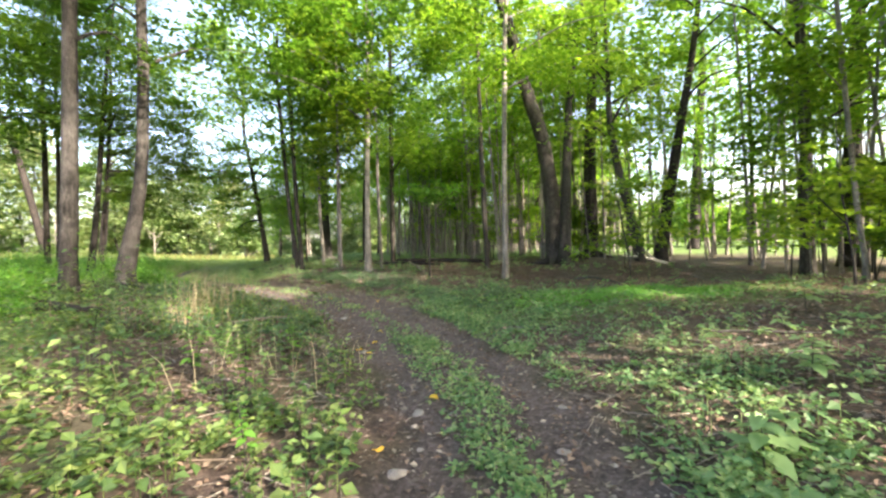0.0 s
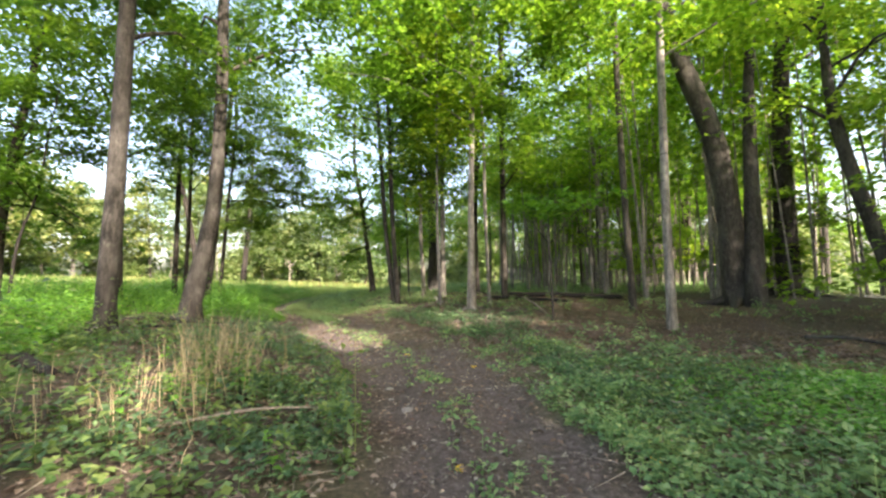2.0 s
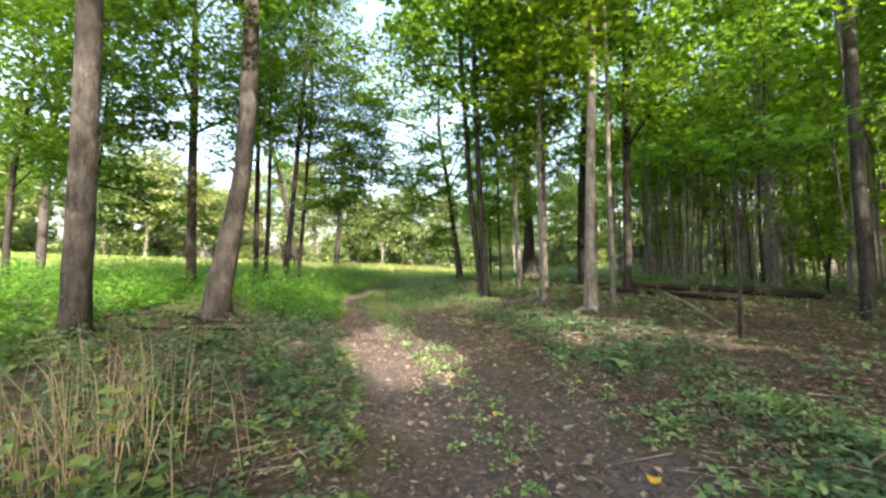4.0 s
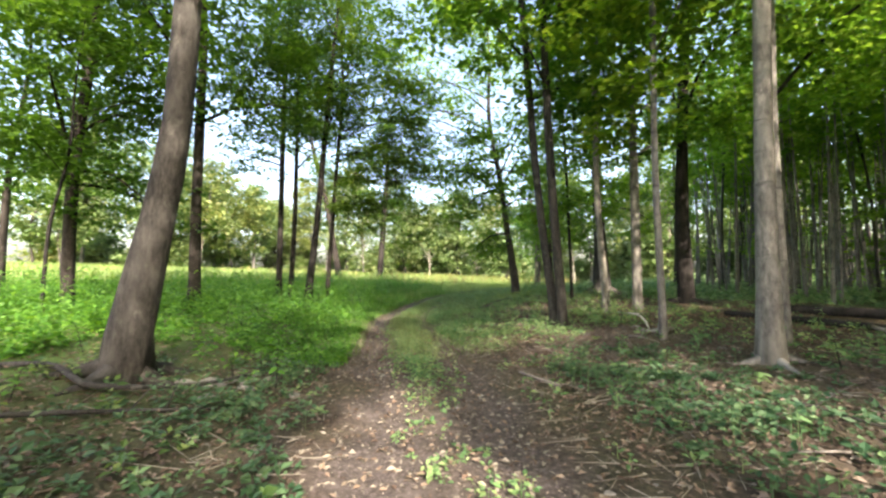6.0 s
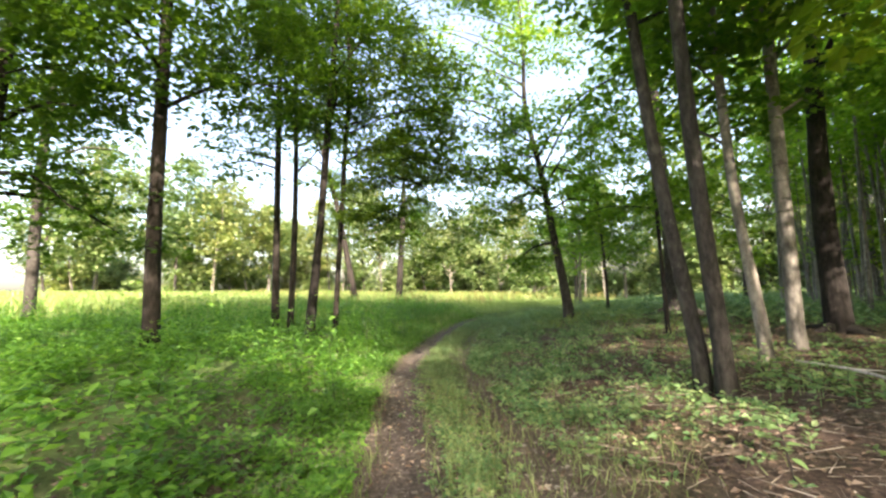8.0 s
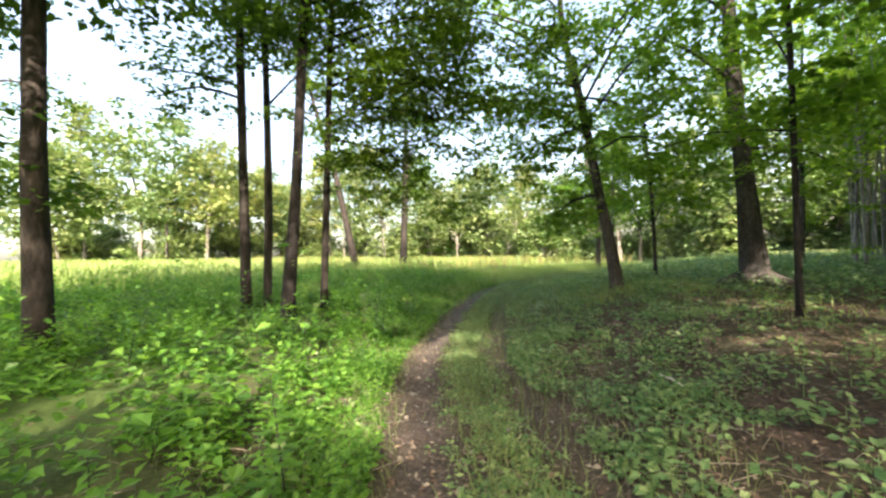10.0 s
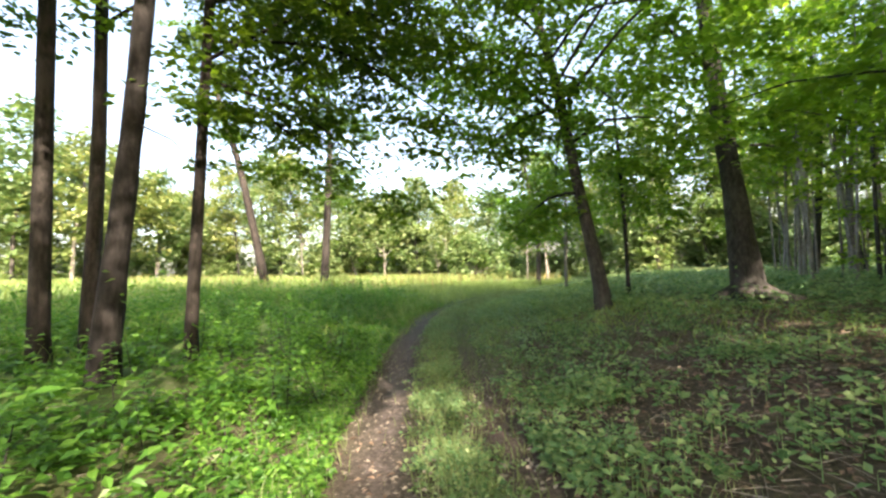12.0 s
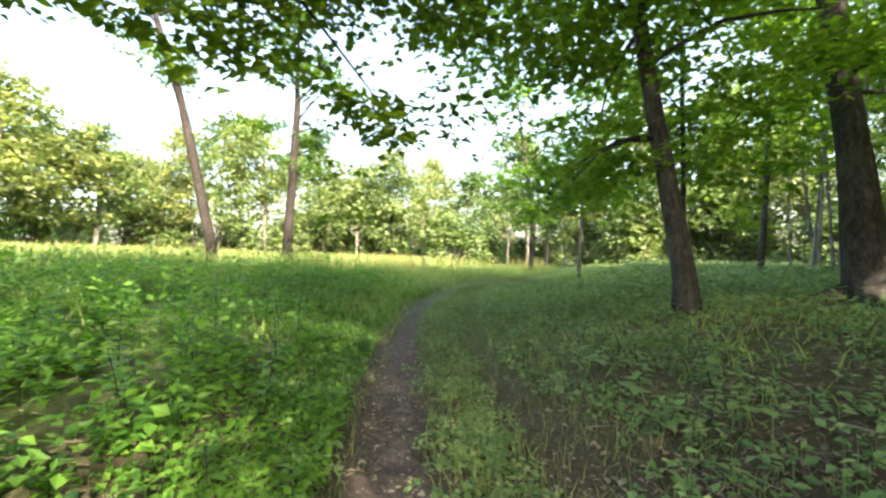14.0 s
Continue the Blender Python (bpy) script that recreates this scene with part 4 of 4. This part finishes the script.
def build_grass():
    r = np.random.default_rng(71)
    def meadow(x, y, s):
        return np.maximum(smooth(-3.5, -6.5, s) * smooth(14, 19, y), smooth(19, 24, y) * smooth(8, 3, s) * smooth(0.5, 1.2, np.abs(s)))
    x, y, s = scatter(80000, -38, -4, 12, 44, meadow, r)
    n = len(x)
    pos = np.stack((x, y, height(x, y) - 0.02), 1)
    stuff("meadow_grass", *blades(pos, r.uniform(0.2, 0.55, n) * np.where(s > 0, 0.5, 1.0), r.uniform(0.1, 0.45, n) * np.where(s > 0, 0.6, 1.0), r.uniform(0.01, 0.02, n), r), M_GRASS, "tall soft green meadow grass", "grass")
    def wide(x, y, s):
        return smooth(-2, -8, s) * smooth(-20, -28, x + 0.2 * y) * 0.9
    x, y, s = scatter(46000, -90, -18, 6, 80, wide, r)
    n = len(x)
    pos = np.stack((x, y, height(x, y) - 0.02), 1)
    stuff("far_grass", *blades(pos, r.uniform(0.5, 0.95, n), r.uniform(0.1, 0.5, n), r.uniform(0.06, 0.13, n), r), M_GRASS, "tall meadow grass reaching to the far trees", "grass")
    x, y = r.uniform(-58, -24, 2600), r.uniform(24, 62, 2600)
    k = clump(x * 0.35, y * 0.35, r) > 0.45
    x, y = x[k], y[k]
    n = len(x)
    pos = np.stack((x, y, height(x, y) - 0.02), 1)
    stuff("seeding_grass", *blades(pos, r.uniform(0.8, 1.25, n), r.uniform(0.1, 0.35, n), r.uniform(0.03, 0.07, n), r), M_SEEDHEAD, "tawny seeding grass heads across the far meadow", "grass")
    x, y, s = along(22000, 12.3, 34, lambda n: np.where(r.uniform(0, 1, n) < 0.45, r.normal(0.05, 0.24, n), np.where(r.uniform(0, 1, n) < 0.5, -1, 1) * np.abs(r.normal(1.1, 0.4, n))), r)
    free = (np.abs(s + 0.55) > 0.22) | (r.uniform(0, 1, len(s)) < 0.06)
    x, y = x[free], y[free]
    n = len(x)
    pos = np.stack((x, y, height(x, y) - 0.01), 1)
    stuff("verge_grass", *blades(pos, r.uniform(0.06, 0.22, n), r.uniform(0.03, 0.14, n), r.uniform(0.005, 0.01, n), r), M_VERGE, "short grass along and between the ruts", "grass")


def build_debris():
    """Bark chips, grit and broken stalks trodden into the ruts."""
    r = np.random.default_rng(57)
    x, y, s = along(34000, -1, 27, lambda n: r.normal(0, 0.8, n), r)
    k = r.uniform(0, 1, len(x)) < 0.35 + 0.65 * clump(x * 2, y * 2, r)
    x, y = x[k], y[k]
    n = len(x)
    pos = np.stack((x, y, height(x, y) + r.uniform(0.003, 0.014, n)), 1)
    a = r.uniform(0, 2 * math.pi, n)
    axis = np.stack((np.cos(a), np.sin(a), r.normal(0.0, 0.2, n)), 1)
    nor = unit(np.stack((r.normal(scale=0.35, size=n), r.normal(scale=0.35, size=n), np.ones(n)), 1))
    ln = 0.014 + 0.06 * r.uniform(0, 1, n) ** 2
    stuff("track_debris", *leaves(pos, axis, nor, ln, ln * r.uniform(0.15, 0.8, n), 0.25), M_CHIP, "small chips and leaf scraps trodden into the ruts", "debris")


def build_twigs():
    """Thin broken twigs strewn through the litter."""
    r = np.random.default_rng(58)
    x, y, s = along(8500, -1, 27, lambda n: np.where(r.uniform(0, 1, n) < 0.7, 0.9 + np.abs(r.normal(0, 2.4, n)), -0.9 - np.abs(r.normal(0, 1.2, n))), r)
    n = len(x)
    a, ln = r.uniform(0, 2 * math.pi, n), 0.06 + 0.5 * r.uniform(0, 1, n) ** 2
    p = np.stack((x, y, height(x, y) + 0.015), 1)
    q = p + np.stack((np.cos(a) * ln, np.sin(a) * ln, np.zeros(n)), 1)
    q[:, 2] = height(q[:, 0], q[:, 1]) + r.uniform(0.01, 0.05, n)
    w = r.uniform(0.002, 0.006, n)[:, None]
    side = np.stack((-np.sin(a), np.cos(a), np.zeros(n)), 1) * w
    up = np.array((0, 0, 1.0)) * w * 1.6
    v = np.stack((p - side, p + side, p + up, q), 1).reshape(-1, 3)
    k = np.arange(n)[:, None] * 4
    f = np.concatenate([k + np.array([t]) for t in ((0, 1, 3), (1, 2, 3), (2, 0, 3))], 1).reshape(-1, 3)
    stuff("twig_litter", v, f, M_CHIP, "thin broken twigs strewn through the leaf litter", "twigs")


build_litter()
build_debris()
build_twigs()
build_herbs()
build_grass()


# ---- small things: fallen wood, stones, stalks, single plants ----
def stick(points, label, mat=None, name="fallen_branch", group="fallen wood", seed=1, twigs=0):
    """A fallen branch: points are x, y, height over the ground, radius; it may keep a few twigs."""
    mat = mat or M_DEADWOOD
    x0, y0 = points[0][:2]
    g = ground_at(x0, y0)
    e = tagged(new(name), label, "branch", group)
    e.location = (x0, y0, g)
    p = [(x - x0, y - y0, ground_at(x, y) - g + h, w) for x, y, h, w in points]
    link("stem", *tube(p, 7, 0.08, 0.15, seed), mat, e)
    r = np.random.default_rng(seed)
    line = resample(np.array(p), 0.1)
    for k in range(twigs):
        s = line[int(len(line) * r.uniform(0.3, 0.95)) - 1]
        t = s[:3] + np.array((r.uniform(-0.35, 0.35), r.uniform(-0.35, 0.35), r.uniform(0.02, 0.3)))
        link("twig", *tube([(*s[:3], s[3] * 0.5), (*t, s[3] * 0.15)], 5, 0.05, 0.1, seed + k), mat, e)
    return e


stick([(-6.75, 17.75, 0.06, 0.012), (-6.1, 16.9, 0.14, 0.017), (-5.75, 16.1, 0.13, 0.019), (-5.63, 15.8, 0.06, 0.018), (-5.55, 15.6, 0.0, 0.016)], "bleached white branch arched over the leaf litter", M_BLEACHED, seed=11, twigs=2)
stick([(-6.3, 12.75, 0.03, 0.014), (-5.95, 12.55, 0.05, 0.018), (-5.66, 12.48, 0.03, 0.02)], "pale grey stick lying beside the track", M_DEADWOOD, seed=12)
stick([(-10.4, 8.2, 0.06, 0.034), (-9.3, 8.85, 0.1, 0.032), (-8.45, 9.1, 0.09, 0.028), (-8.25, 9.9, 0.08, 0.02), (-8.6, 10.7, 0.04, 0.012)], "long fallen limb lying across the roots of the leaning tree", M_BARK, seed=13, twigs=3)
stick([(-8.3, 8.0, 0.04, 0.024), (-7.9, 8.9, 0.06, 0.022), (-7.6, 9.8, 0.03, 0.012)], "short dead limb on the bank", M_BARK, seed=14, twigs=2)
stick([(2.6, 4.85, 0.04, 0.016), (3.1, 4.65, 0.07, 0.014), (3.7, 4.5, 0.03, 0.009)], "thin fallen branch among seedlings", M_BARK, seed=15, twigs=2)
stick([(3.0, 12.4, 0.04, 0.03), (3.4, 11.7, 0.07, 0.03), (3.8, 10.8, 0.04, 0.02)], "grey fallen branch on the forest floor", M_BARK, seed=16)
stick([(7.7, 17.3, 0.0, 0.05), (7.2, 17.6, 0.5, 0.045), (6.7, 17.8, 1.0, 0.035)], "broken pale limb leaning in a brush pile", M_BLEACHED, seed=17, twigs=2)
stick([(7.9, 17.0, 0.03, 0.06), (7.0, 17.3, 0.2, 0.05), (6.2, 17.2, 0.25, 0.03)], "pale limb in a brush pile", M_BLEACHED, seed=18, twigs=3)
stick([(-2.9, 17.1, 0.25, 0.025), (-2.3, 15.6, 0.16, 0.025), (-1.75, 14.2, 0.03, 0.02)], "slanting dead branch on the forest floor", M_DEADWOOD, seed=19)
stick([(-4.1, 20.6, 0.08, 0.09), (-2.0, 19.9, 0.1, 0.1), (0.3, 19.3, 0.08, 0.08)], "dark fallen log lying in the wood", M_BARK_DARK_SHADED, "fallen_log", seed=20)
stick([(-4.9, 19.3, 0.06, 0.07), (-3.0, 18.2, 0.08, 0.07), (-1.4, 17.3, 0.05, 0.05)], "mossy fallen log lying in the wood", M_BARK_DARK_SHADED, "fallen_log", seed=21)
stick([(-4.5, 13.6, 0.02, 0.01), (-3.6, 12.9, 0.03, 0.01), (-2.9, 12.6, 0.02, 0.007)], "thin dead branch on reddish litter", M_BARK, seed=22, twigs=3)
stick([(-3.9, 5.3, 0.05, 0.012), (-3.4, 5.9, 0.14, 0.012), (-3.0, 6.3, 0.1, 0.008)], "dry twig on the bank", M_DEADWOOD, seed=24)
stick([(-10.2, 17.3, 0.03, 0.012), (-9.9, 17.1, 0.05, 0.012), (-9.6, 16.7, 0.02, 0.01)], "pale twig beside the track", M_BLEACHED, seed=25)
stick([(-5.82, 5.63, 0.03, 0.05), (-6.78, 5.77, 0.06, 0.1), (-7.12, 5.88, 0.03, 0.08)], "dark rotten log lying on the bank", M_BARK_DARK_SHADED, "fallen_log", seed=26, twigs=3)
_r = np.random.default_rng(90)
for _k in range(26):
    _s = _r.uniform(1.6, 6.5)
    _i = int(_r.integers(78, 130))
    _x, _y = LINE[_i, 0] + LINE_DIR[_i, 1] * _s, LINE[_i, 1] - LINE_DIR[_i, 0] * _s
    _a, _l = _r.uniform(0, 6.28), _r.uniform(0.25, 0.8)
    stick([(_x, _y, 0.02, 0.009), (_x + math.cos(_a) * _l * 0.5, _y + math.sin(_a) * _l * 0.5, 0.05, 0.009), (_x + math.cos(_a + 0.2) * _l, _y + math.sin(_a + 0.2) * _l, 0.02, 0.005)],
          "small dry twig lying on the leaf litter", (M_DEADWOOD, M_BARK)[_k % 2], "twig", "twigs on the litter", 200 + _k)


def stone_mesh(seed):
    bm = bmesh.new()
    bmesh.ops.create_icosphere(bm, subdivisions=2, radius=1)
    r = np.random.default_rng(seed)
    k = r.uniform(0, 10, 3)
    for v in bm.verts:
        n = noise.noise(v.co * 1.1 + Vector(k)) * 0.45
        v.co = v.co * (1 + n)
        v.co.z *= 0.5
    me = bpy.data.meshes.new("stone")
    bm.to_mesh(me)
    bm.free()
    me.materials.append(M_STONE)
    return me


STONES = [stone_mesh(s) for s in (1, 2, 3, 4)]


def stone(x, y, size, k, label="pale worn stone set in the track", group="stones in the track"):
    ob = tagged(new("stone", STONES[k % 4]), label, "stone", group)
    ob.matrix_world = pose(x, y, ground_at(x, y) + size * 0.12, 0, 0, k * 77 % 360) @ Matrix.Diagonal((size, size * 0.8, size * 0.7, 1))


stone(-8.52, 10.06, 0.15, 2, "pale grey stone beside the leaning tree", "stones by the leaning tree")
stone(-8.57, 9.84, 0.12, 3, "pale grey stone beside the leaning tree", "stones by the leaning tree")
stone(-0.51, 3.27, 0.06, 1)
stone(0.58, 2.75, 0.05, 2)
stone(-0.53, 2.42, 0.07, 3)
stone(-2.37, 6.89, 0.07, 4)
stone(-2.9, 7.49, 0.05, 5)
for _k in range(60):
    _i = int(_r.integers(72, 125))
    _s = _r.normal((-0.55, 0.55)[_k % 2], 0.25)
    stone(LINE[_i, 0] + LINE_DIR[_i, 1] * _s, LINE[_i, 1] - LINE_DIR[_i, 0] * _s, _r.uniform(0.015, 0.042), _k)
for _k in range(14):
    stone(-8.4 + _r.normal(scale=0.3), 10.1 + _r.normal(scale=0.3), _r.uniform(0.04, 0.085), _k, "grey stone at the foot of the bank", "stones by the leaning tree")
for _k in range(6):
    stone(-5.6 + _r.normal(scale=0.3), 15.7 + _r.normal(scale=0.3), _r.uniform(0.06, 0.14), _k, "grey stone half sunk in litter", "stones under the bleached branch")


def fallen_leaf(x, y, k, lift=0.012):
    """A lobed yellow leaf, slightly curled."""
    n, v = 15, [(0, 0, 0)]
    for i in range(n):
        a = 2 * math.pi * i / n
        q = 0.05 * (0.62 + 0.38 * abs(math.cos(2.5 * a)))
        v.append((math.cos(a) * q, math.sin(a) * q, 0.012 * math.sin(a * 2 + k)))
    v += [(-0.05, 0.002, 0), (-0.05, -0.002, 0), (-0.1, 0.0, 0.01)]
    f = [(0, 1 + i, 1 + (i + 1) % n) for i in range(n)] + [(n + 1, n + 2, n + 3)]
    ob = tagged(link("fallen_leaf", v, f, M_YELLOW, smooth_faces=False), "yellow fallen maple leaf lying on the soil", "leaf", "yellow fallen leaves")
    ob.matrix_world = pose(x, y, ground_at(x, y) + lift, (k * 13) % 24 - 12, (k * 7) % 20 - 10, k * 61)


for _k, (_x, _y) in enumerate(((-0.71, 2.67), (-1.49, 5.93), (-1.44, 5.43), (-1.38, 4.99), (-0.16, 6.52), (0.25, 5.88), (-1.56, 5.09), (-0.4, 3.5), (0.4, 1.9), (-3.4, 9.0), (-2.2, 8.7))):
    fallen_leaf(_x, _y, _k)


def dry_clump(x, y, n, wide, tall, seed):
    r = np.random.default_rng(seed)
    px, py = x + r.normal(scale=wide, size=n), y + r.normal(scale=wide, size=n)
    pos = np.stack((px, py, height(px, py) - 0.02), 1)
    stuff("dry_stalks", *blades(pos, r.uniform(0.5, 1.0, n) * tall, r.uniform(0.03, 0.45, n) * tall, r.uniform(0.004, 0.009, n), r), M_DRY, "clump of dry straw-coloured grass stalks on the bank", "dry grass")


dry_clump(-4.5, 6.5, 120, 0.3, 0.95, 1)
dry_clump(-5.0, 6.9, 80, 0.25, 0.9, 2)
dry_clump(-4.3, 5.5, 80, 0.4, 0.6, 3)
dry_clump(-2.2, 3.9, 22, 0.3, 0.7, 4)
dry_clump(-1.7, 4.4, 14, 0.25, 0.6, 5)
dry_clump(-2.9, 2.9, 10, 0.3, 0.7, 6)
dry_clump(-4.6, 12.9, 5, 0.4, 0.35, 7)


def blade_leaf(length, width, curl):
    """One broad pointed leaf with a raised midrib, tip along x."""
    rows, v, f = ((0, 0.03), (0.12, 0.55), (0.35, 1.0), (0.6, 0.82), (0.82, 0.42), (1.0, 0.02)), [], []
    for t, w in rows:
        z = -curl * length * t * t
        v += [(t * length, -w * width / 2, z + 0.12 * w * width), (t * length, 0, z), (t * length, w * width / 2, z + 0.12 * w * width)]
    for i in range(len(rows) - 1):
        a = i * 3
        f += [(a, a + 1, a + 4, a + 3), (a + 1, a + 2, a + 5, a + 4)]
    return v, f


def broadleaf_plant(x, y, tall, n, leaf, seed, mat=None, label="broad-leaved green seedling on the forest floor"):
    mat = mat or M_SEEDLING
    r = np.random.default_rng(seed)
    g = ground_at(x, y)
    e = tagged(new("broadleaf_plant"), label, "plant", "broad-leaved plants")
    e.location = (x, y, g)
    lean = r.normal(scale=0.08, size=2)
    link("stem", *tube([(0, 0, -0.02, 0.006), (lean[0] * 0.5, lean[1] * 0.5, tall * 0.5, 0.005), (lean[0], lean[1], tall, 0.003)], 5, 0.03, 0.1, seed), M_BARK, e)
    shape = None
    for k in range(n):
        t = (k + 1) / n
        if shape is None:
            first = link("leaf", *blade_leaf(leaf, leaf * 0.62, 0.22), mat, e)
            shape, ob = first.data, first
        else:
            ob = new("leaf", shape)
            ob.parent = e
        s = r.uniform(0.7, 1.2) * (1.1 - 0.4 * t)
        h = tall * (0.3 + 0.7 * t)
        ob.matrix_basis = Matrix.Translation((lean[0] * t, lean[1] * t, h)) @ pose(0, 0, 0, 0, 0, k * 137.5 + r.uniform(-25, 25)) @ pose(0, 0, 0, r.uniform(-14, 14), r.uniform(-25, 12), 0) @ Matrix.Diagonal((s, s, s, 1))


broadleaf_plant(1.62, 2.35, 0.32, 13, 0.2, 1)
broadleaf_plant(1.85, 2.55, 0.28, 10, 0.17, 2)
broadleaf_plant(1.45, 2.05, 0.22, 9, 0.16, 3)
broadleaf_plant(4.3, 5.5, 0.5, 12, 0.2, 4)
broadleaf_plant(2.7, 3.4, 0.4, 12, 0.17, 5)
broadleaf_plant(1.9, 4.2, 0.35, 12, 0.15, 6)
broadleaf_plant(-2.05, 3.3, 0.55, 20, 0.085, 7, M_HERB, "tall leafy green weed on the bank")
broadleaf_plant(-2.6, 3.9, 0.6, 20, 0.085, 8, M_HERB, "tall leafy green weed on the bank")
broadleaf_plant(-1.5, 2.4, 0.4, 18, 0.08, 9, M_HERB, "tall leafy green weed on the bank")
for _k in range(34):
    _i = int(_r.integers(74, 140))
    _s = _r.uniform(1.5, 4.5)
    broadleaf_plant(LINE[_i, 0] + LINE_DIR[_i, 1] * _s, LINE[_i, 1] - LINE_DIR[_i, 0] * _s, _r.uniform(0.12, 0.4), int(_r.integers(6, 12)), _r.uniform(0.09, 0.16), 40 + _k)
for _k in range(46):
    _i = int(_r.integers(74, 138))
    _s = -_r.uniform(1.3, 4.5)
    broadleaf_plant(LINE[_i, 0] + LINE_DIR[_i, 1] * _s, LINE[_i, 1] - LINE_DIR[_i, 0] * _s, _r.uniform(0.2, 0.6), int(_r.integers(14, 20)), _r.uniform(0.07, 0.11), 90 + _k, M_HERB, "leafy green weed in the undergrowth")
tree([(-1.55, 13.33, 0.5, 0.034), (-1.56, 13.3, 1.8, 0.024), (-1.57, 13.28, 2.35, 0.02)], 3.4, 1.9, 0.9, 12, 40, 0.15, leafmat=M_HERB, limbs=4, spray=0.5, sides=7, seed=77,
     name="sapling", group="saplings under the trees", label="young maple with one flat spray of bright leaves")


_r = np.random.default_rng(95)
for _k in range(42):
    _i = int(_r.choice(np.flatnonzero((LINE[:, 1] > 14) & (LINE[:, 1] < 24.5))))
    _s = -_r.uniform(1.25, 3.6)
    broadleaf_plant(LINE[_i, 0] + LINE_DIR[_i, 1] * _s, LINE[_i, 1] - LINE_DIR[_i, 0] * _s, _r.uniform(0.4, 0.85), 22, _r.uniform(0.09, 0.13), 300 + _k, M_HERB, "tall bright green leafy plant beside the rut")
for _k in range(34):
    _i = int(_r.choice(np.flatnonzero((LINE[:, 1] > 17) & (LINE[:, 1] < 26))))
    _s = _r.uniform(1.3, 4.2)
    broadleaf_plant(LINE[_i, 0] + LINE_DIR[_i, 1] * _s, LINE[_i, 1] - LINE_DIR[_i, 0] * _s, _r.uniform(0.2, 0.45), 12, _r.uniform(0.09, 0.14), 400 + _k, M_SEEDLING, "blue-green leafy seedling in dark litter beside the track")
